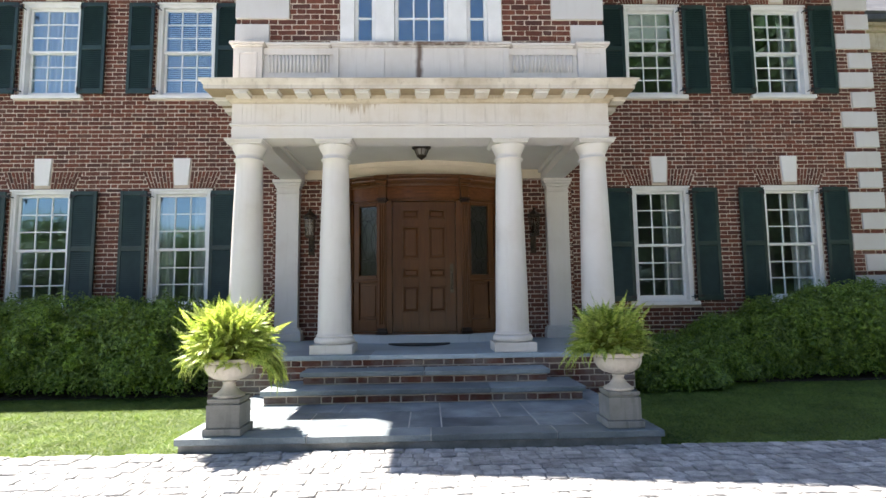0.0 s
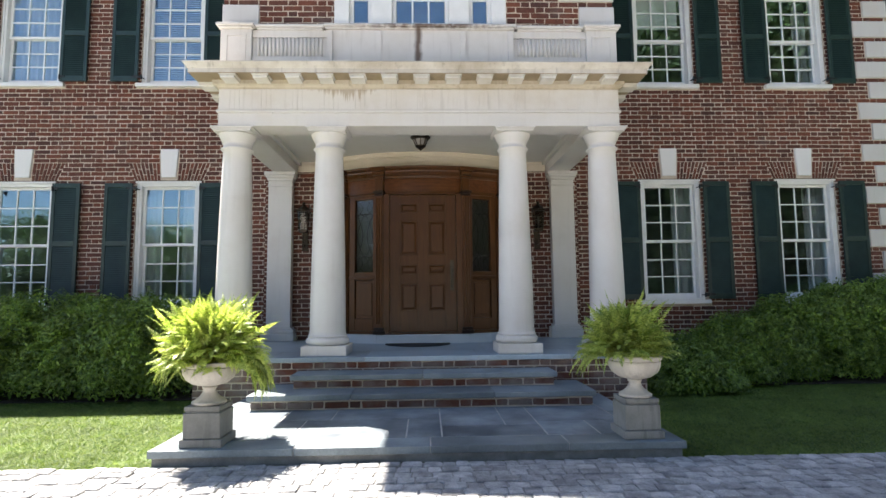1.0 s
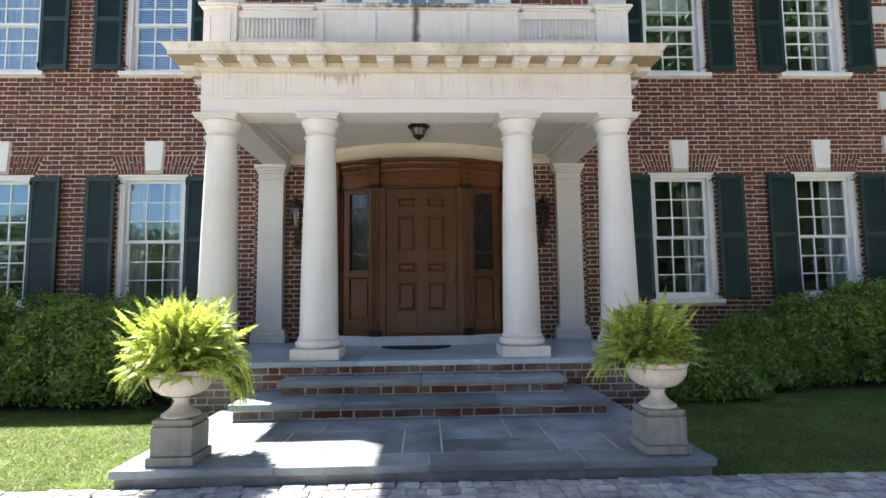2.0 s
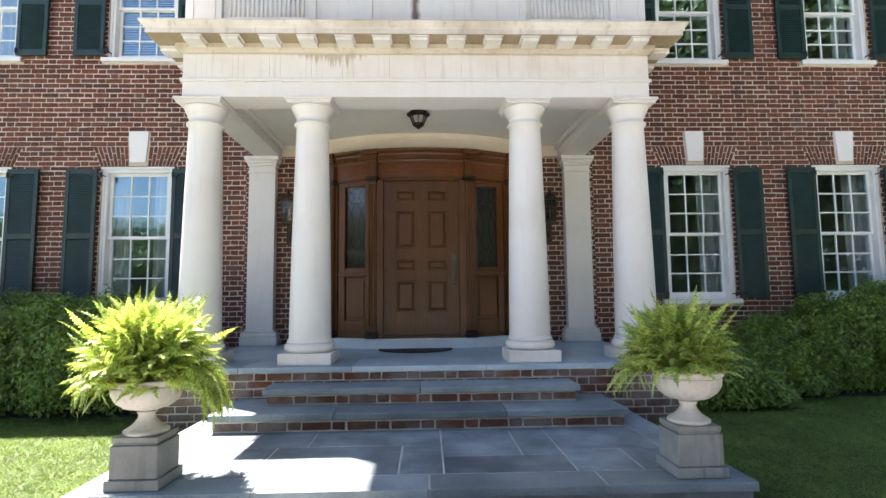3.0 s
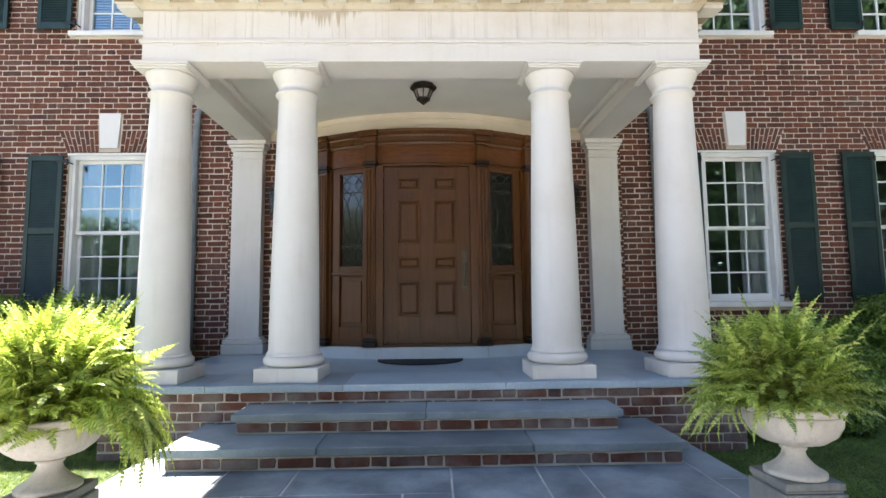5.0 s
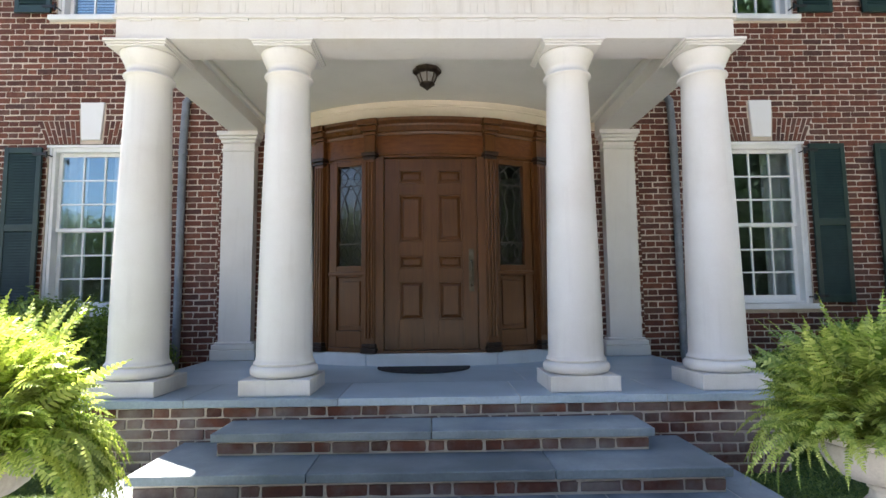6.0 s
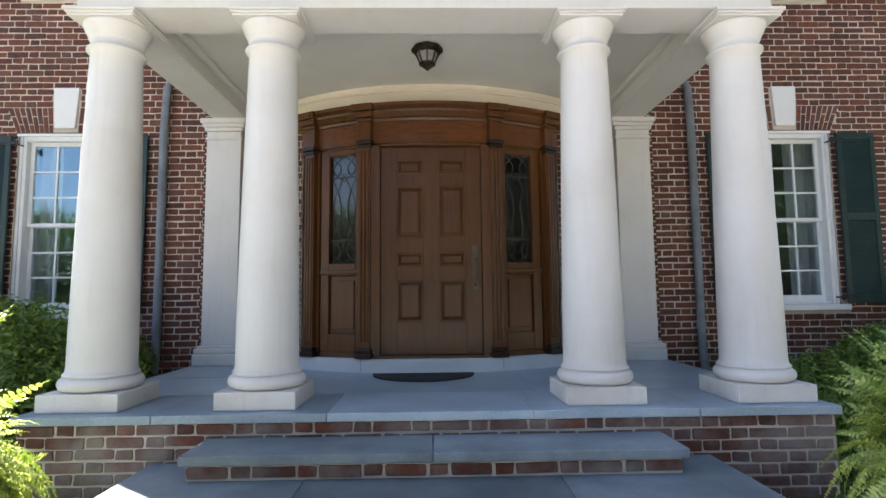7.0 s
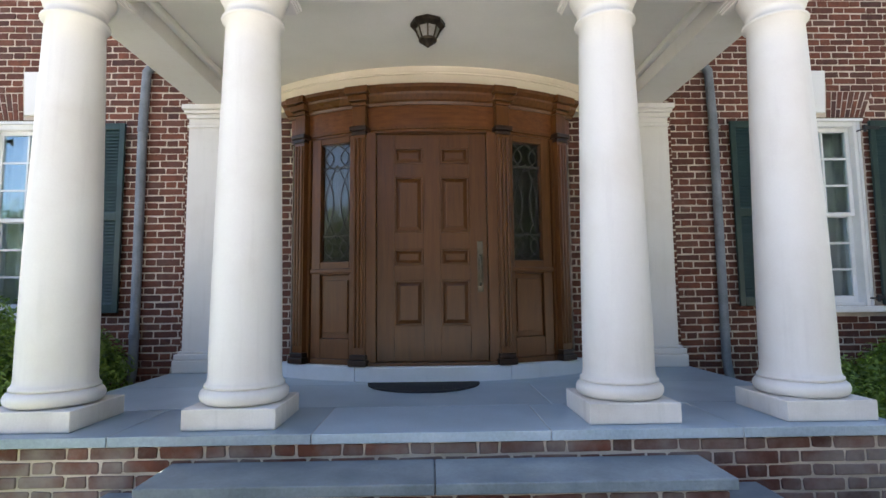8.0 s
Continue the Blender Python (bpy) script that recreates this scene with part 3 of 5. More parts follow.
# ---------------------------------------------------------------- windows
def sash(name, w, h, y, parent, rail):
    """A sash with three by three lights: frame, glazing bars and a pane for each light."""
    t = 0.045
    bm = boxes([(-w / 2, -w / 2 + t, y, y + 0.04, 0, h), (w / 2 - t, w / 2, y, y + 0.04, 0, h),
                (-w / 2 + t, w / 2 - t, y, y + 0.04, 0, rail), (-w / 2 + t, w / 2 - t, y, y + 0.04, h - t, h)], bevel=0.004)
    s = part(name, bm, WHITE, parent)
    gw, gh = (w - 2 * t) / 3, (h - t - rail) / 3
    bars = [(-w / 2 + t + i * gw - 0.010, -w / 2 + t + i * gw + 0.010, y + 0.004, y + 0.034, rail, h - t) for i in (1, 2)]
    bars += [(-w / 2 + t, w / 2 - t, y + 0.006, y + 0.033, rail + k * gh - 0.010, rail + k * gh + 0.010) for k in (1, 2)]
    part("glazing_bar", boxes(bars), WHITE, s)
    for i in range(3):
        for k in range(3):
            x0, z0 = -w / 2 + t + i * gw, rail + k * gh
            bm = boxes([(x0 + 0.004, x0 + gw - 0.004, y + 0.017, y + 0.021, z0 + 0.004, z0 + gh - 0.004)])
            p = part("pane", bm, GLASS, s)
            p.visible_shadow = False
    return s


def make_window(x, z0, z1):
    w, h = 2 * HALF, z1 - z0
    win = thing("window_1", (x, WALL, z0), "white painted wooden sash window with nine over nine lights", "window", "windows of the house", "structure")
    c = 0.085
    bm = boxes([(-w / 2 + 0.002, -w / 2 + c, 0.012, 0.20, 0.0, h - 0.002), (w / 2 - c, w / 2 - 0.002, 0.012, 0.20, 0.0, h - 0.002),
                (-w / 2 + c, w / 2 - c, 0.012, 0.20, h - c, h - 0.002), (-w / 2 + c, w / 2 - c, 0.03, 0.24, 0.0, 0.03)], bevel=0.006)
    part("window_frame", bm, WHITE, win)
    bm = boxes([(-w / 2 + 0.025, -w / 2 + 0.05, -0.004, 0.011, 0.0, h - 0.002), (w / 2 - 0.05, w / 2 - 0.025, -0.004, 0.011, 0.0, h - 0.002),
                (-w / 2 - 0.01, w / 2 + 0.01, -0.02, 0.011, h - 0.032, h - 0.003)], bevel=0.003)
    part("brick_mould", bm, WHITE, win)
    part("steel_lintel", boxes([(-w / 2 - 0.04, w / 2 + 0.04, -0.012, 0.011, h - 0.001, h + 0.011)]), LINTEL, win, "rusty brown steel lintel edge")
    bm = boxes([(-w / 2 - 0.07, w / 2 + 0.07, -0.065, 0.20, -0.068, -0.002)], bevel=0.008)
    part("window_sill", bm, WHITE, win)
    inner = w - 2 * c - 0.004
    half = (h - c - 0.03) / 2
    up = sash("upper_sash", inner, half + 0.02, 0.075, win, 0.04)
    up.location.z = 0.03 + half - 0.02
    sash("lower_sash", inner, half + 0.02, 0.118, win, 0.075).location.z = 0.03
    return win


STAND = 0.052         # the shutters hang clear of the brick


def make_shutter(x, z0, z1, hinge, reach):
    """A louvred shutter of two panels; hinge is the side (-1 or 1) at which it hangs on the window."""
    w, h = 0.445, z1 - z0
    sh = thing("shutter", (x, WALL - STAND, z0), "dark green louvred wooden shutter fixed open beside a window", "shutter", "shutters of the house")
    s, y0, y1 = 0.055, -0.038, -0.004
    mid = h * 0.5
    bm = boxes([(-w / 2, -w / 2 + s, y0, y1, 0, h), (w / 2 - s, w / 2, y0, y1, 0, h),
                (-w / 2 + s, w / 2 - s, y0, y1, 0, 0.09), (-w / 2 + s, w / 2 - s, y0, y1, h - 0.07, h),
                (-w / 2 + s, w / 2 - s, y0, y1, mid - 0.04, mid + 0.04)], bevel=0.004)
    fr = part("frame", bm, SHUTTER, sh)
    for a, b in ((0.09, mid - 0.04), (mid + 0.04, h - 0.07)):
        bm = bmesh.new()
        n = int((b - a) / 0.034)
        for i in range(n):
            z = a + (i + 0.5) * (b - a) / n
            vs = [bm.verts.new(c) for c in ((-w / 2 + s, y0 + 0.004, z - 0.020), (w / 2 - s, y0 + 0.004, z - 0.020),
                                            (w / 2 - s, y1 - 0.012, z + 0.012), (-w / 2 + s, y1 - 0.012, z + 0.012),
                                            (-w / 2 + s, y0 + 0.004, z - 0.013), (w / 2 - s, y0 + 0.004, z - 0.013),
                                            (w / 2 - s, y1 - 0.012, z + 0.019), (-w / 2 + s, y1 - 0.012, z + 0.019))]
            for f in ((0, 1, 2, 3), (4, 7, 6, 5), (0, 4, 5, 1), (2, 6, 7, 3)):
                bm.faces.new([vs[k] for k in f])
        tagged(part("louvre_panel", bm, SHUTTER, fr), kind="stuff")
    part("backing", boxes([(-w / 2 + s, w / 2 - s, y1 - 0.004, y1 - 0.001, 0.09, h - 0.07)]), SHUTTER, sh)
    for z in (0.06, h - 0.10):
        bm = bmesh.new()
        ends = sorted((hinge * (w / 2 - 0.10), hinge * (w / 2 + reach)))
        box(bm, *ends, y0 - 0.008, y0 - 0.001, z, z + 0.035)
        tube(bm, [(hinge * (w / 2 + reach - 0.005), y0 - 0.012, z - 0.03), (hinge * (w / 2 + reach - 0.005), y0 - 0.012, z + 0.045)], 0.014, 8)
        tube(bm, [(hinge * (w / 2 + reach - 0.005), y0 - 0.012, z + 0.008), (hinge * (w / 2 + reach - 0.005), STAND + 0.004, z + 0.008)], 0.009, 6)
        part("hinge", bm, IRON, fr, "black iron strap hinge")
        pin = hinge * -(w / 2 - 0.04)
        part("wall_hook", tube(bmesh.new(), [(pin, y1, z + 0.02), (pin, STAND + 0.004, z + 0.02)], 0.008, 6), IRON, fr, "black iron wall hook")
    return sh


for zs in (LOW, UP):
    first = make_window(WIN_X[0], *zs)
    for x in WIN_X[1:]:
        copy_thing(first, pose(x, WALL, zs[0]))
    # the strap hinges reach over the window frame on the side away from the porch
    for pair, (reach_a, reach_b) in ((WIN_X[:2], (0.075, -0.01)), (WIN_X[2:], (-0.01, 0.075))):
        near, wide = 0.2325, 0.2425
        left, right = (wide, near) if pair[0] < 0 else (near, wide)
        a = make_shutter(pair[0] - HALF - left, zs[0] + 0.01, zs[1] - 0.05, 1, reach_a)
        b = make_shutter(pair[0] + HALF + right, zs[0] + 0.01, zs[1] - 0.05, -1, reach_b)
        copy_thing(a, pose(pair[1] - HALF - left, WALL - STAND, zs[0] + 0.01))
        copy_thing(b, pose(pair[1] + HALF + right, WALL - STAND, zs[0] + 0.01))


def make_curtain(x0, x1, z0, z1, y, label):
    bm = bmesh.new()
    n = int((x1 - x0) / 0.012)
    rows = []
    for k in range(7):
        z = z0 + (z1 - z0) * k / 6
        rows.append([bm.verts.new((x0 + (x1 - x0) * i / n, y + 0.028 * math.sin(i * 0.62 + 0.4 * math.sin(i * 0.21) + k * 0.06), z))
                     for i in range(n + 1)])
    for a, b in zip(rows, rows[1:]):
        for i in range(n):
            bm.faces.new((a[i], a[i + 1], b[i + 1], b[i]))
    bmesh.ops.solidify(bm, geom=bm.faces, thickness=0.003)
    ob = mesh_object("curtain", bm, CURTAIN, True)
    return tagged(ob, label, "curtain", "curtains behind the windows")


for x, s in ((-6.55, ()), (-4.19, (-1, 1)), (4.19, (1,)), (6.55, (1,))):
    for k in s:
        a, b = (x + 0.13, x + 0.50) if k > 0 else (x - 0.50, x - 0.20)
        make_curtain(a, b, 0.62, 2.60, WALL + 0.26, "pale linen curtain hanging in folds inside a window")
make_curtain(-6.55 - 0.50, -6.55 + 0.50, 4.36, 6.0, WALL + 0.26, "pale sheer curtain drawn across an upper window")
make_curtain(6.55 + 0.24, 6.55 + 0.50, 4.36, 6.0, WALL + 0.36, "pale linen curtain hanging in folds inside a window")
shade = thing("roller_shade", (4.19, WALL + 0.26, 5.44), "cream roller shade drawn part way down an upper window", "shade")
part("cloth", boxes([(-0.42, 0.42, -0.002, 0.002, 0.0, 0.56)]), CURTAIN, shade)
bm = bmesh.new()
tube(bm, [(-0.43, 0, 0.0), (0.43, 0, 0.0)], 0.008, 8)
part("bottom_bar", bm, CURTAIN, shade)
blind = thing("venetian_blind", (-4.19, WALL + 0.25, 4.31), "white venetian blind lowered behind an upper window", "blind")
for i in range(43):
    bm = boxes([(-0.43, 0.43, -0.022, 0.022, -0.0015, 0.0015)], turn=pose(0, 0, i * 0.039, 48))
    part("slat", bm, BLIND, blind)


# ---------------------------------------------------------------- portico
COL_X = (-2.274, -1.143, 1.143, 2.274)
COL_Y = 0.2625
TOP = 2.742


def make_column(x):
    col = thing("column", (x, COL_Y, 0), "white painted round column on a square plinth under the porch beam", "column", "porch columns")
    part("plinth", boxes([(-0.2625, 0.2625, -0.2625, 0.2625, 0.001, 0.118)], bevel=0.006), PLINTH, col, "weathered cream limestone plinth")
    prof = [(0.02, 0.1185)]
    for i in range(13):
        a = -math.pi / 2 + math.pi * i / 12
        prof.append((0.212 + 0.046 * math.cos(a), 0.165 + 0.046 * math.sin(a)))
    prof += [(0.232, 0.212), (0.232, 0.228), (0.222, 0.236), (0.2165, 0.25), (0.213, 0.275)]
    for i in range(1, 13):
        f = i / 12
        prof.append((0.213 - 0.047 * f ** 1.4, 0.275 + (2.475 - 0.275) * f))
    prof += [(0.178, 2.478)]
    for i in range(7):
        a = -math.pi / 2 + math.pi * i / 6
        prof.append((0.178 + 0.015 * math.cos(a), 2.495 + 0.015 * math.sin(a)))
    prof += [(0.166, 2.512), (0.165, 2.555), (0.172, 2.572), (0.180, 2.576), (0.180, 2.588)]
    for i in range(9):      # shallow flare under the square top
        f = i / 8
        prof.append((0.181 + 0.037 * (0.75 * f + 0.25 * math.sin(f * math.pi / 2)), 2.589 + 0.079 * f))
    prof += [(0.220, 2.680), (0.02, 2.681)]
    part("shaft", lathe(prof, 64), PAINT, col, smooth=True)
    part("abacus", boxes([(-0.226, 0.226, -0.226, 0.226, 2.682, 2.70), (-0.236, 0.236, -0.236, 0.236, 2.7005, 2.716), (-0.248, 0.248, -0.248, 0.248, 2.7165, TOP - 0.001)], bevel=0.006), PAINT, col)
    return col


first = make_column(COL_X[0])
for x in COL_X[1:]:
    copy_thing(first, pose(x, COL_Y, 0))


def make_pilaster(x):
    pil = thing("pilaster", (x, WALL, 0), "white painted flat pilaster against the brick wall", "pilaster", "porch pilasters")
    d = -0.15
    part("base", boxes([(-0.265, 0.265, d - 0.055, -0.01, 0.001, 0.125), (-0.255, 0.255, d - 0.045, -0.01, 0.126, 0.185),
                        (-0.225, 0.225, d - 0.022, -0.01, 0.186, 0.215)], bevel=0.012), PAINT, pil)
    part("shaft", boxes([(-0.190, 0.190, d, -0.01, 0.216, 2.50)], bevel=0.003), PAINT, pil)
    part("capital", boxes([(-0.205, 0.205, d - 0.015, -0.01, 2.501, 2.535), (-0.192, 0.192, d - 0.002, -0.01, 2.536, 2.60),
                           (-0.212, 0.212, d - 0.022, -0.01, 2.601, 2.645), (-0.232, 0.232, d - 0.042, -0.01, 2.646, 2.685),
                           (-0.25, 0.25, d - 0.06, -0.01, 2.686, TOP - 0.001)], bevel=0.010), PAINT, pil)
    return pil


pil = make_pilaster(-2.325)
copy_thing(pil, pose(2.315, WALL, 0))

# entablature: architrave, frieze and cornice run round three sides
EX, EY = 2.44, 0.05
porch = thing("porch_entablature", (0, 0, 0), "pale limestone porch entablature with block cornice and weather stains", "entablature", kind="structure")


def three_sided(o, z0, z1, inner=0.37):
    return [(-EX - o, EX + o, EY - o, EY + inner, z0, z1), (-EX - o, -EX + inner, EY + inner, WALL - 0.012, z0, z1),
            (EX - inner, EX + o, EY + inner, WALL - 0.012, z0, z1)]


part("architrave", boxes(three_sided(0.0, TOP, 2.905), bevel=0.004), LIMESTONE, porch)
part("fillet", boxes(three_sided(0.022, 2.906, 2.94, 0.3), bevel=0.006), LIMESTONE, porch)
rnd = random.Random(12)
STEP = 0.3775        # spacing of modillions and frieze stones
joints = [-EX, *[-2.193 + STEP * k for k in range(12)], EX]
for n, (a, b) in enumerate(zip(joints, joints[1:])):
    y = EY - 0.002 + rnd.uniform(0, 0.0015)
    cut = b if n == 12 else b - 0.112      # plain face, then two narrow strips beside the joint
    bm = boxes([(a + 0.0006, cut - 0.0004, y, EY + 0.3, 2.941, 3.199)], bevel=0.0012)
    if n < 12:
        for k in (0, 1):
            box(bm, cut + k * 0.056 + 0.0004, cut + (k + 1) * 0.056 - 0.0004, y + 0.0008, EY + 0.3, 2.941, 3.199, bevel=0.0012)
        part("regula", boxes([(cut - 0.03, b + 0.03, EY - 0.012, EY - 0.0005, 2.886, 2.9055)], bevel=0.004), LIMESTONE, porch)
    part("frieze_stone", bm, FRIEZE, porch)
part("frieze_side", boxes([(-EX, -EX + 0.3, EY + 0.301, WALL - 0.012, 2.941, 3.199), (EX - 0.3, EX, EY + 0.301, WALL - 0.012, 2.941, 3.199)]), LIMESTONE, porch)
bed = [(0.0, 3.20), (0.012, 3.20), (0.012, 3.215), (0.035, 3.235), (0.06, 3.245), (0.06, 3.30), (0.0, 3.30)]
corona = [(0.0, 3.301), (0.255, 3.301), (0.262, 3.296), (0.262, 3.345), (0.272, 3.352), (0.285, 3.375), (0.305, 3.398), (0.312, 3.402), (0.312, 3.418), (0.0, 3.440)]


def mouldings(profile):
    bm = bmesh.new()
    out = [(EX, WALL - 0.012), (EX, EY), (-EX, EY), (-EX, WALL - 0.012)]
    rows = []
    for (px, py), (sx, sy) in zip(out, ((1, 0), (1, -1), (-1, -1), (-1, 0))):
        rows.append([bm.verts.new((px + sx * o, py + sy * o, z)) for o, z in profile])
    for a, b in zip(rows, rows[1:]):
        for k in range(len(profile) - 1):
            bm.faces.new((a[k], b[k], b[k + 1], a[k + 1]))
    bm.faces.new(rows[0])
    bm.faces.new(rows[-1])
    return bm


# thin slab whose dark ochre holds both stain and the shade between blocks
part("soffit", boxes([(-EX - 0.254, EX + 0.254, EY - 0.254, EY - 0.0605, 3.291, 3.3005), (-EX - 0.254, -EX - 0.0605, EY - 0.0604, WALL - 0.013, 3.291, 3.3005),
                      (EX + 0.0605, EX + 0.254, EY - 0.0604, WALL - 0.013, 3.291, 3.3005)]), SOFFIT_SHADED, porch, "ochre stained cornice soffit with shade in its colour")
part("bed_moulding", mouldings(bed), BEDSTONE, porch, "ochre bed moulding")
part("corona", mouldings(corona), CORNICE, porch, "stained overhanging cornice stone")
for k in range(-6, 7):
    # pale blocks under the cornice
    bm = boxes([(-0.084, 0.084, EY - 0.246, EY - 0.061, 3.240, 3.276), (-0.099, 0.099, EY - 0.258, EY - 0.061, 3.2765, 3.2905)], bevel=0.007)
    m = part("modillion", bm, MODILLION, porch)
    m.location.x = 0.010 + STEP * k
for s in (-1, 1):
    for i in range(6):
        y = EY + 0.10 + i * STEP
        bm = boxes([(-0.246, -0.061, -0.084, 0.084, 3.240, 3.276), (-0.258, -0.061, -0.099, 0.099, 3.2765, 3.2905)], bevel=0.007)
        m = part("modillion", bm, MODILLION, porch)
        m.location = (-EX, y, 0)
        if s > 0:
            m.location = (EX + 0.309, y, 0)
# flat roof of the porch and its ceiling
tagged(mesh_object("ceiling_porch", boxes([(-EX + 0.30, EX - 0.30, EY + 0.30, WALL - 0.013, CEIL, CEIL + 0.05)]), CEILING),
       "plain cream painted porch ceiling", "ceiling", kind="structure")
bm = boxes([(-EX + 0.371, EX - 0.371, EY + 0.371, EY + 0.43, CEIL - 0.06, CEIL - 0.001),
            (-EX + 0.371, -EX + 0.43, EY + 0.43, WALL - 0.02, CEIL - 0.06, CEIL - 0.001), (EX - 0.43, EX - 0.371, EY + 0.43, WALL - 0.02, CEIL - 0.06, CEIL - 0.001)], bevel=0.015)
tagged(mesh_object("trim_ceiling", bm, CEILING), "painted moulding round the porch ceiling", "moulding", kind="structure")

# ---------------------------------------------------------------- room over the porch
BX = 2.47
BH = (-1.09, 1.09, 4.10, 5.9)
bm = pierced(-BX, BX, 3.30, EAVE, BAY, BAY + 0.3, [BH])
bay = tagged(mesh_object("wall_bay", bm, MORTAR), "red brick front of the room over the porch with stone corners", "wall", kind="structure")


def bay_avoid(za, zb):
    mid = (za + zb) / 2
    out = [(BH[0] - 0.0, BH[1])] if BH[2] - 0.02 < mid < BH[3] else []
    k = int((mid - 4.062) / COURSE)
    if k % 5 != 4:
        w = 0.44 if (k // 5) % 2 == 0 else 0.70
        out += [(-BX - 1, -BX + w), (BX - w, BX + 1)]
    return out


lay(bay, -BX, BX, 4.062 - 5 * COURSE, 4.062 + 27 * COURSE, BAY, bay_avoid, (-2.1, 2.1, 4.05, 4.95), 21)
for s in (-1, 1):
    corner_stones(bay, s * (BX + 0.012), BAY, 4.062, 5.9, -s, (0.45, 0.71), 2)
bm = boxes([(-BX, -BX + 0.3, BAY + 0.301, WALL - 0.001, 3.445, EAVE), (BX - 0.3, BX, BAY + 0.301, WALL - 0.001, 3.445, EAVE)])
tagged(mesh_object("wall_bay_side", bm, BRICK_MASS), "brick side walls of the room over the porch", "wall", kind="structure")
tagged(mesh_object("floor_bay", boxes([(-BX + 0.3, BX - 0.3, BAY + 0.3, WALL - 0.01, 3.45, 3.6)]), FLOORING), "floor of the room over the porch", "floor", kind="structure")

bw = thing("window_2", (0, BAY, 4.10), "white three part window over the porch with flat pilasters between", "window", kind="structure")
fr = [(-1.088, -0.90, -0.03, 0.2, 0.0, 1.795), (0.90, 1.088, -0.03, 0.2, 0.0, 1.795), (-0.62, -0.36, -0.03, 0.2, 0.0, 1.7), (0.36, 0.62, -0.03, 0.2, 0.0, 1.7),
      (-0.90, 0.90, -0.02, 0.2, 1.70, 1.795)]
part("window_frame", boxes(fr, bevel=0.01), WHITE, bw)
part("window_sill", boxes([(-1.12, 1.12, -0.075, 0.2, -0.05, -0.002)], bevel=0.008), WHITE, bw)
for x0, x1, cols in ((-0.90, -0.62, 1), (-0.36, 0.36, 3), (0.62, 0.90, 1)):
    s = part("sash", boxes([(x0 + 0.001, x0 + 0.05, 0.03, 0.07, 0, 1.69), (x1 - 0.05, x1 - 0.001, 0.03, 0.07, 0, 1.69), (x0 + 0.05, x1 - 0.05, 0.03, 0.07, 0, 0.06),
                            (x0 + 0.05, x1 - 0.05, 0.03, 0.07, 1.63, 1.69)], bevel=0.004), WHITE, bw)
    gw = (x1 - x0 - 0.10) / cols
    bars = [(x0 + 0.05 + i * gw - 0.011, x0 + 0.05 + i * gw + 0.011, 0.034, 0.064, 0.06, 1.63) for i in range(1, cols)]
    bars += [(x0 + 0.05, x1 - 0.05, 0.036, 0.062, 0.06 + k * 0.314 - 0.011, 0.06 + k * 0.314 + 0.011) for k in range(1, 5)]
    part("glazing_bar", boxes(bars), WHITE, s)
    for i in range(cols):
        for k in range(5):
            p = part("pane", boxes([(x0 + 0.05 + i * gw + 0.004, x0 + 0.05 + (i + 1) * gw - 0.004, 0.047, 0.051, 0.064 + k * 0.314, 0.37 + k * 0.314)]), GLASS, s)
            p.visible_shadow = False

# stone apron in front of the room: end blocks, fluted panels, plain panels, coping
ap = thing("stone_apron", (0, BAY, 3.44), "pale limestone parapet apron with fluted panels and dark run-off stains", "parapet", kind="structure")
H = 0.63
for s in (-1, 1):
    bm = boxes([(-0.19, 0.19, -0.085, -0.001, 0.0, H - 0.061)], bevel=0.004)
    e = part("end_block", bm, APRON, ap)
    e.location.x = s * 2.285
    bm = boxes([(-0.125, -0.105, -0.095, -0.086, 0.10, 0.50), (0.105, 0.125, -0.095, -0.086, 0.10, 0.50), (-0.105, 0.105, -0.095, -0.086, 0.10, 0.12), (-0.105, 0.105, -0.095, -0.086, 0.48, 0.50)])
    part("panel_moulding", bm, APRON, e)
    bm = boxes([(-0.46, 0.46, -0.030, -0.001, 0.0, H - 0.061), (-0.46, 0.46, -0.055, -0.031, 0.0, 0.23), (-0.46, 0.46, -0.055, -0.031, 0.48, H - 0.061)], bevel=0.003)
    f = part("fluted_panel", bm, APRON, ap)
    f.location.x = s * 1.632
    for i in range(17):
        bm = bmesh.new()
        x = (i - 8) * 0.0485
        tube(bm, [(x, -0.033, 0.231), (x, -0.033, 0.479)], 0.017, 8)
        part("reed", bm, APRON, f, smooth=True)
bm = boxes([(-1.17, 1.17, -0.075, -0.001, 0.0, H - 0.061)], bevel=0.004)
c = part("centre_panel", bm, APRON, ap)
for x in (-1.13, -0.53, 0.53, 1.13):
    part("rib", boxes([(x - 0.035, x + 0.035, -0.100, -0.076, 0.03, H - 0.09)], bevel=0.003), APRON, c)
for x0, x1, y in ((-2.52, -2.06, -0.14), (-2.055, -1.205, -0.10), (-1.20, 1.20, -0.13), (1.205, 2.055, -0.10), (2.06, 2.52, -0.14)):
    part("coping", boxes([(x0, x1, y, -0.001, H - 0.035, H), (x0 + 0.02, x1 - 0.02, y + 0.02, -0.001, H - 0.06, H - 0.036)], bevel=0.008), APRON, ap)
part("base_course", boxes([(-2.49, 2.49, -0.12, -0.001, -0.02, 0.05)], bevel=0.008), APRON, ap)


# ---------------------------------------------------------------- steps and porch floor
SLAB_Z, SLAB_Y, SLAB_X = -0.447, -2.14, 2.02


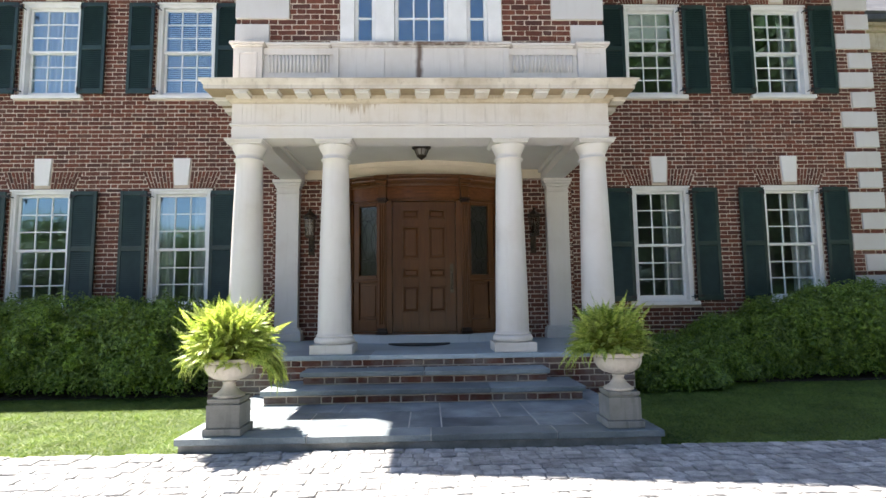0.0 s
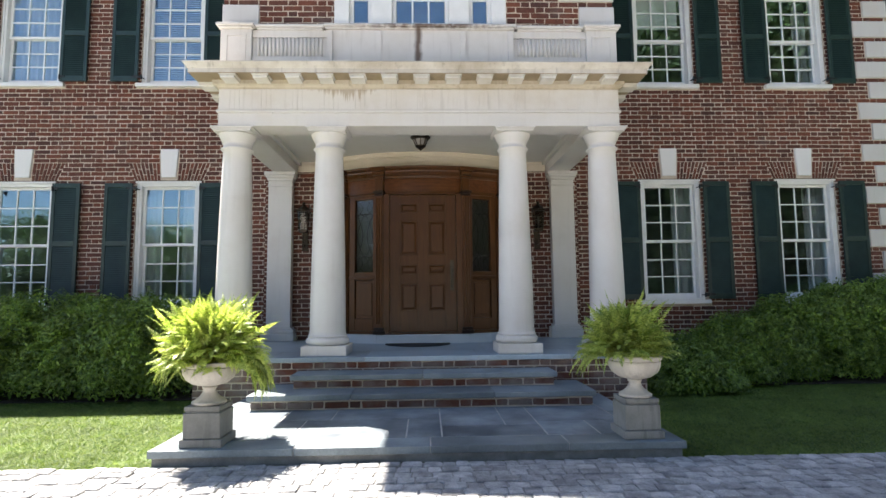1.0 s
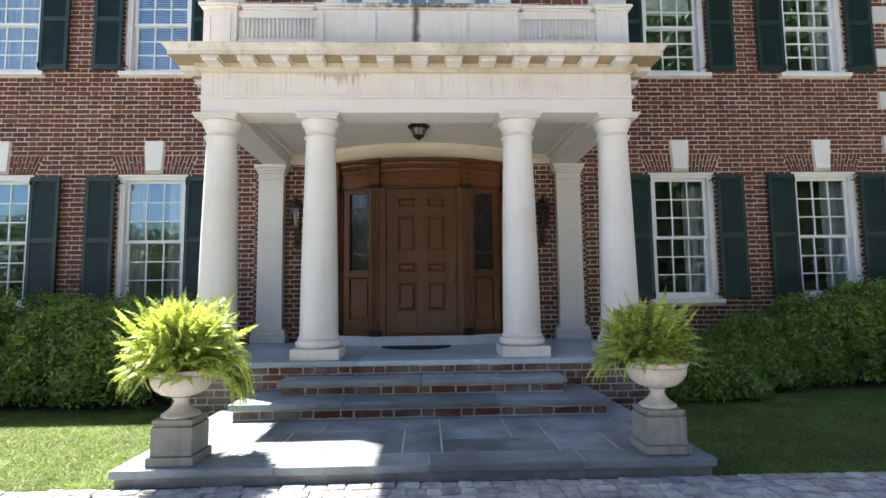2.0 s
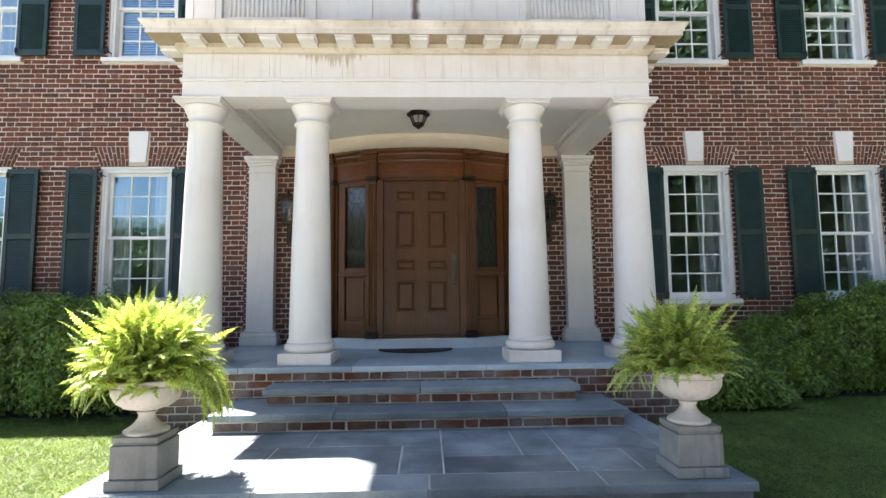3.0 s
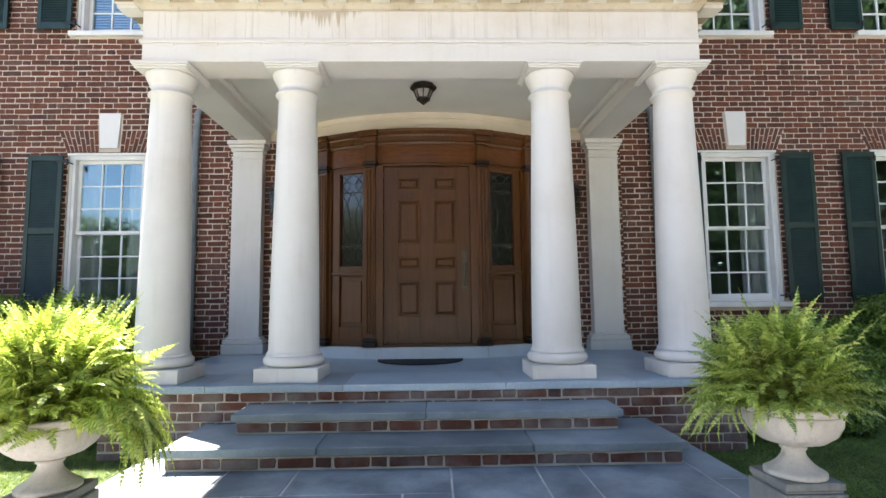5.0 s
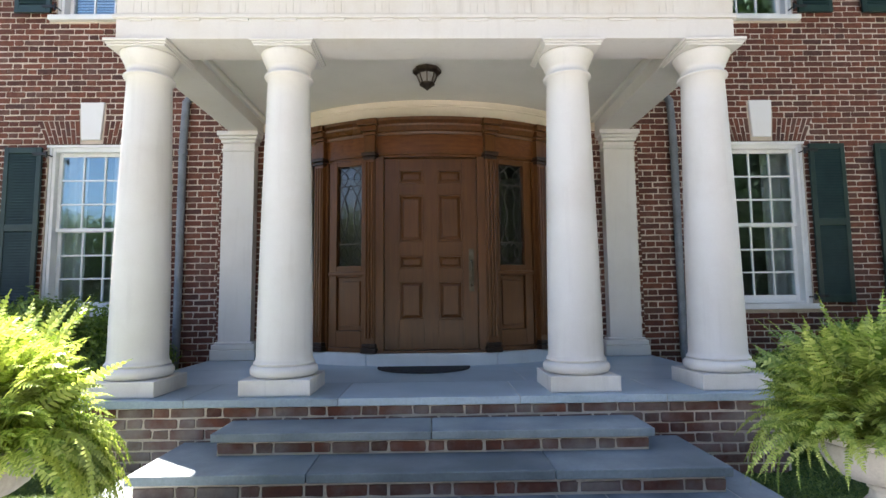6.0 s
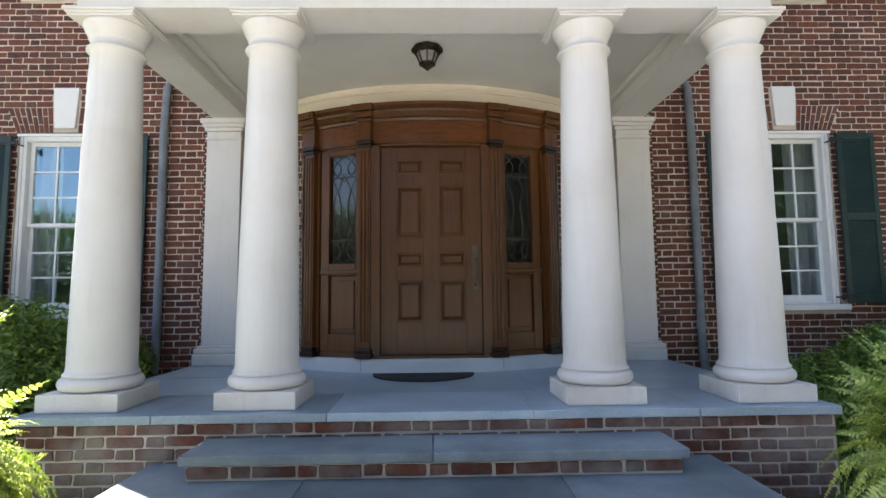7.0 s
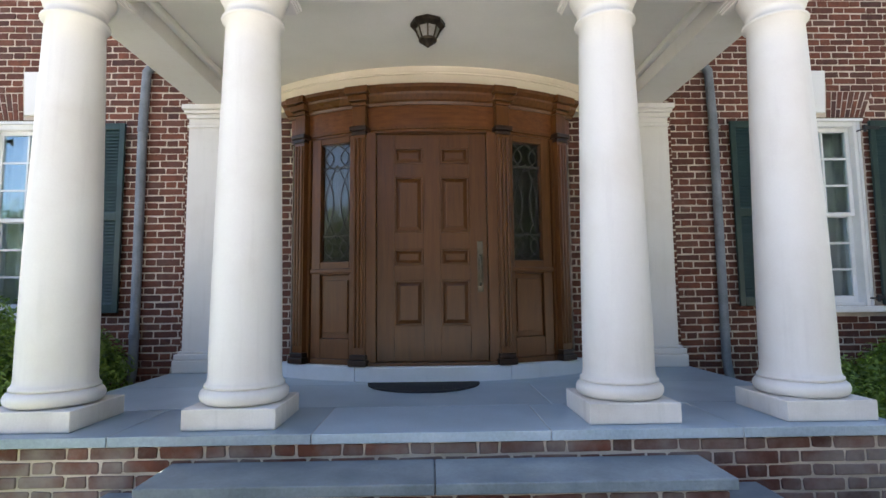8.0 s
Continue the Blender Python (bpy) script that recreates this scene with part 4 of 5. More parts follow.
def stones(owner, name, cells, z, thick, edge=0.008, gap=0.0015, material=BLUESTONE):
    for x0, x1, y0, y1 in cells:
        bm = boxes([(x0 + gap, x1 - gap, y0 + gap, y1 - gap, z - thick, z)], bevel=edge)
        cx, cy = (x0 + x1) / 2, (y0 + y1) / 2
        bmesh.ops.translate(bm, verts=bm.verts, vec=(-cx, -cy, 0))
        ob = part(name, bm, material, owner)
        ob.location = (cx, cy, 0)


PX = 2.62
deck = tagged(mesh_object("floor_porch", boxes([(-PX + 0.03, PX - 0.03, -0.06, WALL - 0.001, GROUND, -0.056)]), MORTAR),
              "raised brick porch platform paved with bluestone slabs", "porch", kind="structure")
lay(deck, -PX + 0.03, PX - 0.03, -0.056 - 7 * COURSE, -0.056, -0.06, seed=31, single=(-3, 3, -1, 1), worn=True)
stones(deck, "bluestone_slab", [(-PX, -1.75, -0.10, 0.60), (-1.75, -0.66, -0.10, 0.60), (-0.66, 0.64, -0.10, 0.60), (0.64, 1.70, -0.10, 0.60), (1.70, PX, -0.10, 0.60),
                                (-PX, -1.2, 0.60, 1.5), (-1.2, 0.80, 0.60, 1.5), (0.80, 1.6, 0.60, 1.5), (1.6, PX, 0.60, 1.5),
                                (-PX, -1.5, 1.5, 2.51), (-1.5, 1.5, 1.5, 2.51), (1.5, PX, 1.5, 2.51)], 0.0, 0.055, 0.005, 0.0025)
part("joint_bed", boxes([(-PX + 0.012, PX - 0.012, -0.088, WALL - 0.015, -0.0555, -0.003)]), JOINT, deck)
for name, hl, hr, y0, y1, z, cuts in (("step_2", 1.41, 1.455, -0.46, -0.068, -0.147, (0.005,)), ("step_1", 1.75, 1.765, -0.80, -0.068, -0.294, (-0.717, 0.724))):
    st = thing(name.split("_")[0], (0, 0, 0), "wide porch step with bluestone tread on a brick riser", "step", "porch steps", "structure")
    base = SLAB_Z if name == "step_1" else -0.294
    part("core", boxes([(-hl + 0.035, hr - 0.035, y0 + 0.04, y1, base + 0.002, z - 0.058)]), MORTAR, st)
    lay(st, -hl + 0.035, hr - 0.035, base + 0.010, base + 0.010 + COURSE, y0 + 0.04, seed=41 if z < -0.2 else 42, single=(-3, 3, -1, 1), worn=True)
    xs = [-hl, *cuts, hr]
    stones(st, "tread_stone", [(a, b, y0, y1) for a, b in zip(xs, xs[1:])], z, 0.055, 0.007, 0.002, BLUESTONE_MID)

terrace = tagged(mesh_object("pavement", boxes([(-SLAB_X + 0.03, SLAB_X - 0.03, SLAB_Y + 0.03, -0.062, GROUND - 0.01, SLAB_Z - 0.052)]), SAND),
                 "low terrace of irregular bluestone paving before the steps", "terrace", kind="structure")
tagged(part("joint_bed", boxes([(-SLAB_X + 0.02, SLAB_X - 0.02, SLAB_Y + 0.02, -0.062, SLAB_Z - 0.051, SLAB_Z - 0.003)]), JOINT, terrace), "")
B = 1.77
cells = [(-0.835, 0.166, -1.21, -0.70), (0.166, 0.73, -1.50, -0.70), (0.73, 1.02, -1.50, -0.70), (1.02, B, -1.385, -0.70),
         (-0.125, 0.166, -1.87, -1.21), (-1.05, -0.125, -1.87, -1.21), (-1.30, -0.835, -1.21, -0.70),
         (0.166, 1.02, -1.87, -1.50), (1.02, 1.45, -1.87, -1.385), (1.45, B, -1.87, -1.385), (-B, -1.30, -1.21, -0.70), (-B, -1.05, -1.87, -1.21),
         (B, SLAB_X, -1.05, -0.065), (B, SLAB_X, -1.87, -1.05), (-SLAB_X, -B, -1.05, -0.065), (-SLAB_X, -B, -1.87, -1.05),
         (-SLAB_X, -0.95, SLAB_Y, -1.87), (-0.95, 0.07, SLAB_Y, -1.87), (0.07, 1.12, SLAB_Y, -1.87), (1.12, SLAB_X, SLAB_Y, -1.87)]
stones(terrace, "paving_stone", cells[:12], SLAB_Z, 0.055, 0.004, 0.006, BLUESTONE_DARK)
stones(terrace, "border_stone", cells[12:], SLAB_Z, 0.055, 0.005, 0.0045, BLUESTONE_MID)

# half round mat
bm = bmesh.new()
ring_ = [bm.verts.new((0.47 * math.cos(a), -0.46 * math.sin(a), 0.0)) for a in [math.pi * i / 40 for i in range(41)]]
f = bm.faces.new(ring_)
out = bmesh.ops.extrude_face_region(bm, geom=[f])
bmesh.ops.translate(bm, verts=[v for v in out["geom"] if isinstance(v, bmesh.types.BMVert)], vec=(0, 0, 0.014))
mat_ = thing("door_mat", (-0.08, 1.52, 0.001), "black half round rubber mat lying before the door", "mat")
part("mat_body", bm, RUBBER, mat_)

# ---------------------------------------------------------------- bowed entrance of dark wood
BOW_R = 2.45
BOW_Y = 1.60         # front of the small pilasters on the axis


def bow(x, back=0.0):
    """The place on the bow at x, 'back' metres behind its face, and the turn of its tangent."""
    a = math.asin(x / BOW_R)
    r = BOW_R - back
    return Vector((r * math.sin(a), BOW_Y + BOW_R - r * math.cos(a), 0)), a


def on_bow(x, back=0.0):
    p, a = bow(x, back)
    return Matrix.Translation(p) @ Matrix.Rotation(a, 4, "Z")


def arc_band(x0, x1, profile, n=28, radius=None, front=None):
    """Sweeps a profile of (out, z) pairs along the bow; 'out' goes towards the viewer."""
    bm = bmesh.new()
    R, Y = radius or BOW_R, front or BOW_Y
    a0, a1 = math.asin(x0 / R), math.asin(x1 / R)
    rows = []
    for i in range(n + 1):
        a = a0 + (a1 - a0) * i / n
        rows.append([bm.verts.new(((R + o) * math.sin(a), Y + R - (R + o) * math.cos(a), z)) for o, z in profile])
    for a, b in zip(rows, rows[1:]):
        for k in range(len(profile)):
            j = (k + 1) % len(profile)
            bm.faces.new((a[k], b[k], b[j], a[j]))
    bm.faces.new(rows[0])
    bm.faces.new(rows[-1])
    return bm


SILL = 0.13
sill = thing("door_sill", (0, 0, 0), "pale stone sill in three pieces bowed out under the entrance", "sill", kind="structure")
for x0, x1 in ((-1.46, -0.682), (-0.678, 0.678), (0.682, 1.46)):
    part("sill_stone", arc_band(x0, x1, [(0.03, 0.001), (0.03, SILL - 0.01), (0.02, SILL), (-0.5, SILL), (-0.5, 0.001)], 12), SILLSTONE, sill)
ent = thing("door_1", (0, 0, 0), "bowed mahogany entrance with fluted pilasters and leaded sidelights", "entrance", kind="structure")
HEADZ = 2.25


def wood(name, items, x, back=0.0, parent=None, bevel=0.004, label="", material=None):
    return part(name, boxes(items, bevel=bevel, turn=on_bow(x, back)), material or WOOD, parent or ent, label)


PROUD = -0.035        # the pilasters stand forward of the bow
for x in (-1.245, -0.652, 0.652, 1.245):
    p = wood("fluted_pilaster", [(-0.062, 0.062, 0.012, 0.20, SILL + 0.10, HEADZ)], x, PROUD)
    for i in range(3):
        bm = bmesh.new()
        fx = (i - 1) * 0.036
        tube(bm, [(fx, 0.010, SILL + 0.16), (fx, 0.010, HEADZ - 0.08)], 0.016, 8)
        bmesh.ops.transform(bm, matrix=on_bow(x, PROUD), verts=bm.verts)
        part("reed", bm, WOOD, p)
    wood("pilaster_base", [(-0.088, 0.088, -0.018, 0.20, SILL + 0.001, SILL + 0.055), (-0.076, 0.076, -0.006, 0.20, SILL + 0.056, SILL + 0.10)], x, PROUD, bevel=0.008, label="blackened wooden base", material=DARK_WOOD)
    wood("pilaster_cap", [(-0.070, 0.070, 0.0, 0.20, HEADZ - 0.05, HEADZ - 0.012), (-0.084, 0.084, -0.018, 0.20, HEADZ - 0.011, HEADZ + 0.03)], x, PROUD, bevel=0.008, label="blackened wooden capital", material=DARK_WOOD)
    wood("frieze_block", [(-0.064, 0.064, -0.002, 0.20, HEADZ + 0.031, 2.475), (-0.074, 0.074, -0.018, 0.1, 2.476, 2.508), (-0.092, 0.092, -0.050, 0.1, 2.509, 2.565), (-0.112, 0.112, -0.088, 0.1, 2.566, 2.632)], x, PROUD * 0.5, bevel=0.006)
# head: architrave, frieze, cornice
part("head_architrave", arc_band(-1.40, 1.40, [(-0.05, HEADZ - 0.02), (-0.05, HEADZ), (-0.035, HEADZ + 0.006), (-0.035, HEADZ + 0.03), (-0.2, HEADZ + 0.03), (-0.2, HEADZ - 0.02)]), WOOD, ent)
part("head_frieze", arc_band(-1.40, 1.40, [(-0.045, HEADZ + 0.031), (-0.045, 2.475), (-0.2, 2.475), (-0.2, HEADZ + 0.031)]), WOOD_ACROSS, ent, "reddish mahogany frieze board")
part("head_cornice", arc_band(-1.42, 1.42, [(-0.03, 2.476), (-0.02, 2.50), (0.0, 2.51), (0.03, 2.555), (0.035, 2.575), (0.07, 2.605), (0.075, 2.635), (-0.2, 2.65), (-0.2, 2.476)]), WOOD, ent)
# sidelights
for s in (-1, 1):
    x = s * 0.920
    w, rim = 0.252, 0.097
    T = on_bow(x, 0.075)
    sl = part("sidelight", boxes([(-w, -w + rim, -0.02, 0.05, SILL + 0.05, HEADZ - 0.021), (w - rim, w, -0.02, 0.05, SILL + 0.05, HEADZ - 0.021),
                                  (-w + rim, w - rim, -0.02, 0.05, HEADZ - 0.08, HEADZ - 0.021), (-w + rim, w - rim, -0.02, 0.05, 0.94, 1.06),
                                  (-w + rim, w - rim, -0.02, 0.05, SILL + 0.05, 0.36), (-w, w, -0.03, 0.05, SILL + 0.001, SILL + 0.049)], bevel=0.006, turn=T), WOOD, ent)
    wood("side_jamb", [(-0.022, 0.022, 0.0, 0.09, SILL + 0.001, HEADZ - 0.021)], s * 1.185, 0.03)
    part("lower_panel", boxes([(-w + rim, w - rim, 0.012, 0.03, 0.361, 0.939), (-w + rim + 0.025, w - rim - 0.025, -0.006, 0.012, 0.41, 0.89)], bevel=0.005, turn=T), WOOD, sl)
    part("rail_moulding", boxes([(-w, w, -0.045, -0.021, 0.955, 0.995)], bevel=0.008, turn=T), WOOD, sl)
    g = part("leaded_glass", boxes([(-w + rim + 0.002, w - rim - 0.002, 0.022, 0.026, 1.062, HEADZ - 0.082)], turn=T), DOOR_GLASS, sl)
    g.visible_shadow = False
    bm = bmesh.new()
    gx, z0, z1 = w - rim, 1.062, HEADZ - 0.082
    zc = (z0 + z1) / 2
    for k in (-1, 1):
        for (a, b) in ((z0, z0 + 0.26), (z0 + 0.20, z1 - 0.20), (z1 - 0.26, z1)):
            pts = [(k * gx * 0.82 * math.sin(math.pi * i / 16), 0.016, a + (b - a) * i / 16) for i in range(17)]
            tube(bm, pts, 0.0045, 6)
            pts = [(k * (gx - gx * 0.75 * math.sin(math.pi * i / 16)), 0.016, a + (b - a) * i / 16) for i in range(17)]
            tube(bm, pts, 0.0045, 6)
    tube(bm, [(-gx, 0.016, z1 - 0.22), (gx, 0.016, z1 - 0.22)], 0.0045, 6)
    tube(bm, [(-gx, 0.016, z0 + 0.24), (gx, 0.016, z0 + 0.24)], 0.0045, 6)
    bmesh.ops.transform(bm, matrix=T, verts=bm.verts)
    part("lead_came", bm, LEAD, sl, "curved lead bars in the glass")


def raised_panel(x0, x1, z0, z1, deep, proud, slope):
    """A fielded panel: sloping margins rise from the groove at 'deep' to a flat field at 'proud'."""
    bm = bmesh.new()
    rims = []
    for inset, y in ((0.0, deep), (0.006, deep), (0.006 + slope, proud + 0.004), (0.007 + slope, proud)):
        rims.append([bm.verts.new(c) for c in ((x0 + inset, y, z0 + inset), (x1 - inset, y, z0 + inset), (x1 - inset, y, z1 - inset), (x0 + inset, y, z1 - inset))])
    for lower, upper in zip(rims, rims[1:]):
        for i in range(4):
            k = (i + 1) % 4
            bm.faces.new((lower[i], lower[k], upper[k], upper[i]))
    bm.faces.new(rims[-1])
    return bm


# door leaf
DX, DY, DZ0, DZ1 = 0.50, 1.735, SILL + 0.03, 2.225
leaf = part("door_leaf", boxes([(-DX, DX, DY + 0.02, DY + 0.06, DZ0, DZ1)]), WOOD, ent, "mahogany door with eight raised panels")
rails = [(DZ0, 0.47), (0.885, 1.015), (1.165, 1.31), (1.83, 1.95), (2.10, DZ1)]
grid = [(-DX, -0.345, DY, DY + 0.019, DZ0, DZ1), (0.345, DX, DY, DY + 0.019, DZ0, DZ1), (-0.075, 0.075, DY, DY + 0.019, DZ0, DZ1)]
for a, b in rails:
    grid += [(-0.344, -0.076, DY, DY + 0.019, a, b), (0.076, 0.344, DY, DY + 0.019, a, b)]
part("door_frame_rails", boxes(grid, bevel=0.0012), WOOD, leaf)
for (a, b) in zip([r[1] for r in rails], [r[0] for r in rails[1:]]):
    for s in (-1, 1):
        x0, x1 = (0.076, 0.344) if s > 0 else (-0.344, -0.076)
        part("door_panel", raised_panel(x0 + 0.019, x1 - 0.019, a + 0.019, b - 0.019, DY + 0.0185, DY + 0.003, 0.030 if b - a > 0.2 else 0.022), WOOD, leaf)
        m = 0.018
        part("panel_moulding", boxes([(x0, x0 + m, DY - 0.011, DY + 0.02, a, b), (x1 - m, x1, DY - 0.011, DY + 0.02, a, b),
                                      (x0 + m, x1 - m, DY - 0.011, DY + 0.02, a, a + m), (x0 + m, x1 - m, DY - 0.011, DY + 0.02, b - m, b)], bevel=0.004), WOOD, leaf)
part("door_jamb", boxes([(-0.620, -DX - 0.003, DY - 0.06, DY + 0.1, SILL + 0.002, HEADZ - 0.022), (DX + 0.003, 0.620, DY - 0.06, DY + 0.1, SILL + 0.002, HEADZ - 0.022),
                         (-DX, DX, DY - 0.05, DY + 0.1, DZ1 + 0.003, HEADZ + 0.0)], bevel=0.006), WOOD, ent)
part("threshold", boxes([(-0.57, 0.57, DY - 0.09, DY + 0.1, SILL + 0.001, DZ0 - 0.002)], bevel=0.006), WOOD, ent)
bm = bmesh.new()
hx, hz = 0.435, 0.99
box(bm, hx - 0.027, hx + 0.027, DY - 0.008, DY - 0.001, hz - 0.22, hz + 0.24, bevel=0.003)
tube(bm, [(hx, DY - 0.01, hz + 0.10), (hx, DY - 0.06, hz + 0.09), (hx, DY - 0.07, hz), (hx, DY - 0.06, hz - 0.14), (hx, DY - 0.01, hz - 0.16)], 0.011, 10)
box(bm, hx - 0.014, hx + 0.014, DY - 0.04, DY - 0.008, hz + 0.115, hz + 0.125, bevel=0.002)
part("handle", bm, BRASS, leaf, "long aged brass handle set")
# plaster band over the entrance, bowed like it
tagged(mesh_object("trim_bow", arc_band(-1.74, 1.74, [(0.0, 2.652), (0.0, 2.858), (0.012, 2.862), (0.012, 2.878), (0.018, 2.884), (0.030, 2.915), (0.030, CEIL - 0.001),
                                                      (-0.9, CEIL - 0.001), (-0.9, 2.652)], 40, 2.75, 1.868), CREAM),
       "cream stone band with a cove moulding bowed over the entrance", "lintel", kind="structure")
for name, x0, x1 in (("trim_wall_west", -2.068, -1.742), ("trim_wall_east", 1.742, 2.064)):
    tagged(mesh_object(name, boxes([(x0, x1, WALL - 0.045, WALL - 0.013, 2.77, CEIL - 0.001), (x0, x1, WALL - 0.065, WALL - 0.0455, 2.88, CEIL - 0.001)], bevel=0.003), CREAM),
           "cream band along the brick wall under the porch ceiling", "moulding", kind="structure")
bell = thing("doorbell", (1.26, 1.94, 1.18), "small white doorbell button on the wooden pilaster", "doorbell")
bm = lathe([(0.012, 0), (0.012, 0.004), (0.008, 0.007)], 16)
bmesh.ops.transform(bm, matrix=Matrix.Rotation(math.pi / 2, 4, "X"), verts=bm.verts)
part("button", bm, WHITE, bell)

# ---------------------------------------------------------------- lamps
lamp = thing("ceiling_lamp", (-0.02, 1.02, CEIL), "dark bronze six sided ceiling lamp with glass panes", "lamp")
part("canopy", lathe([(0.02, -0.001), (0.118, -0.002), (0.128, -0.010), (0.140, -0.018), (0.140, -0.046), (0.126, -0.056), (0.108, -0.064), (0.02, -0.065)], 8), BRONZE, lamp)
for i in range(8):
    a = math.pi * i / 4
    bm = bmesh.new()
    tube(bm, [(0.100 * math.cos(a), 0.100 * math.sin(a), -0.062), (0.086 * math.cos(a), 0.086 * math.sin(a), -0.105), (0.066 * math.cos(a), 0.066 * math.sin(a), -0.148)], 0.007, 6)
    part("cage_bar", bm, BRONZE, lamp)
part("shade", lathe([(0.095, -0.0655), (0.081, -0.105), (0.062, -0.1475)], 8), BULB, lamp, "dull smoked glass bowl")
part("finial", lathe([(0.060, -0.148), (0.074, -0.152), (0.074, -0.166), (0.058, -0.174), (0.048, -0.178), (0.040, -0.192), (0.018, -0.204), (0.014, -0.212), (0.004, -0.220)], 16), BRONZE, lamp, smooth=True)


def make_lantern(x):
    la = thing("wall_lantern", (x, WALL - 0.008, 1.45), "dark bronze wall lantern on the brick beside the door", "lantern", "wall lanterns")
    part("back_plate", boxes([(-0.05, 0.05, -0.02, -0.001, 0.0, 0.42)], bevel=0.006), BRONZE, la)
    bm = bmesh.new()
    tube(bm, [(0, -0.015, 0.12), (0, -0.07, 0.06), (0, -0.14, 0.09), (0, -0.16, 0.18), (0, -0.15, 0.29)], 0.010, 8)
    part("arm", bm, BRONZE, la)
    bm = bmesh.new()
    for sx in (-1, 1):
        for sy in (-1, 1):
            tube(bm, [(sx * 0.055, -0.15 + sy * 0.055, 0.33), (sx * 0.085, -0.15 + sy * 0.085, 0.62)], 0.007, 6)
    box(bm, -0.065, 0.065, -0.215, -0.085, 0.29, 0.33)
    box(bm, -0.095, 0.095, -0.245, -0.055, 0.62, 0.645)
    cage = part("cage", bm, BRONZE, la)
    part("roof", lathe([(0.13, 0.646), (0.09, 0.68), (0.03, 0.73), (0.02, 0.76), (0.028, 0.775), (0.01, 0.79)], 4), BRONZE, la).location.y = -0.15
    p = part("panes", boxes([(-0.07, 0.07, -0.22, -0.08, 0.335, 0.615)]), LAMP_GLASS, cage)
    p.visible_shadow = False
    part("candle", lathe([(0.013, 0.331), (0.013, 0.46), (0.018, 0.48), (0.012, 0.52), (0.002, 0.54)], 12), BULB, cage, smooth=True).location.y = -0.15
    return la


la = make_lantern(-1.94)
copy_thing(la, pose(1.90, WALL - 0.008, 1.45))

# ---------------------------------------------------------------- downspouts
for s in (-1, 1):
    ds = thing("downspout", (s * 3.04, WALL - 0.06, GROUND), "grey painted round downspout strapped to the brick wall", "downspout", "downspouts")
    bm = bmesh.new()
    tube(bm, [(0, -0.10, 0.02), (0, -0.05, 0.42), (0, 0, 0.62), (0, 0, 3.2), (-s * 0.02, 0, 3.7), (-s * 0.3, 0, 4.05)], 0.046, 16)
    part("pipe", bm, PIPE, ds, smooth=True)
    for z in (0.9, 3.05):
        bm = lathe([(0.047, z), (0.054, z + 0.002), (0.054, z + 0.045), (0.047, z + 0.047)], 16)
        part("strap", bm, PIPE, ds)


# ---------------------------------------------------------------- urns on pedestals
def make_pedestal(x, y, turn=0):
    pd = thing("pedestal", (x, y, SLAB_Z), "weathered grey cast stone pedestal standing on the terrace", "pedestal", "urn pedestals")
    pd.rotation_euler.z = radians(turn)
    part("base", boxes([(-0.158, 0.158, -0.158, 0.158, 0.001, 0.062)], bevel=0.006), PEDESTAL, pd)
    part("die", boxes([(-0.14, 0.14, -0.14, 0.14, 0.063, 0.255)], bevel=0.008), PEDESTAL, pd)
    part("cap", boxes([(-0.128, 0.128, -0.128, 0.128, 0.256, 0.268), (-0.135, 0.135, -0.135, 0.135, 0.269, 0.302)], bevel=0.006), PEDESTAL, pd)
    return pd


def make_urn(x, y):
    u = thing("urn", (x, y, SLAB_Z + 0.303), "pale weathered cast stone urn on a pedestal holding a fern", "urn", "garden urns")
    foot = [(0.02, 0.0), (0.128, 0.001), (0.128, 0.018), (0.115, 0.026), (0.10, 0.035), (0.075, 0.055), (0.052, 0.085), (0.046, 0.11), (0.056, 0.118), (0.056, 0.128), (0.046, 0.134), (0.02, 0.135)]
    part("foot", lathe(foot, 40), URN, u, smooth=True)
    bowl = [(0.02, 0.1355), (0.07, 0.138), (0.13, 0.155), (0.175, 0.19), (0.198, 0.235), (0.203, 0.275), (0.198, 0.285), (0.02, 0.286)]
    part("bowl", lathe(bowl, 96, 0.012, 24), URN, u, smooth=True)
    rim = [(0.15, 0.2865), (0.203, 0.287), (0.212, 0.293), (0.216, 0.305), (0.222, 0.312), (0.222, 0.325), (0.19, 0.327), (0.18, 0.31), (0.15, 0.309)]
    part("rim", lathe(rim, 96, 0.006, 48), URN, u, smooth=True)
    part("soil", lathe([(0.02, 0.29), (0.188, 0.291), (0.15, 0.318), (0.05, 0.33)], 24), SOIL, u, smooth=True)
    return u


PED = ((-1.655, -1.925), (1.725, -1.905))


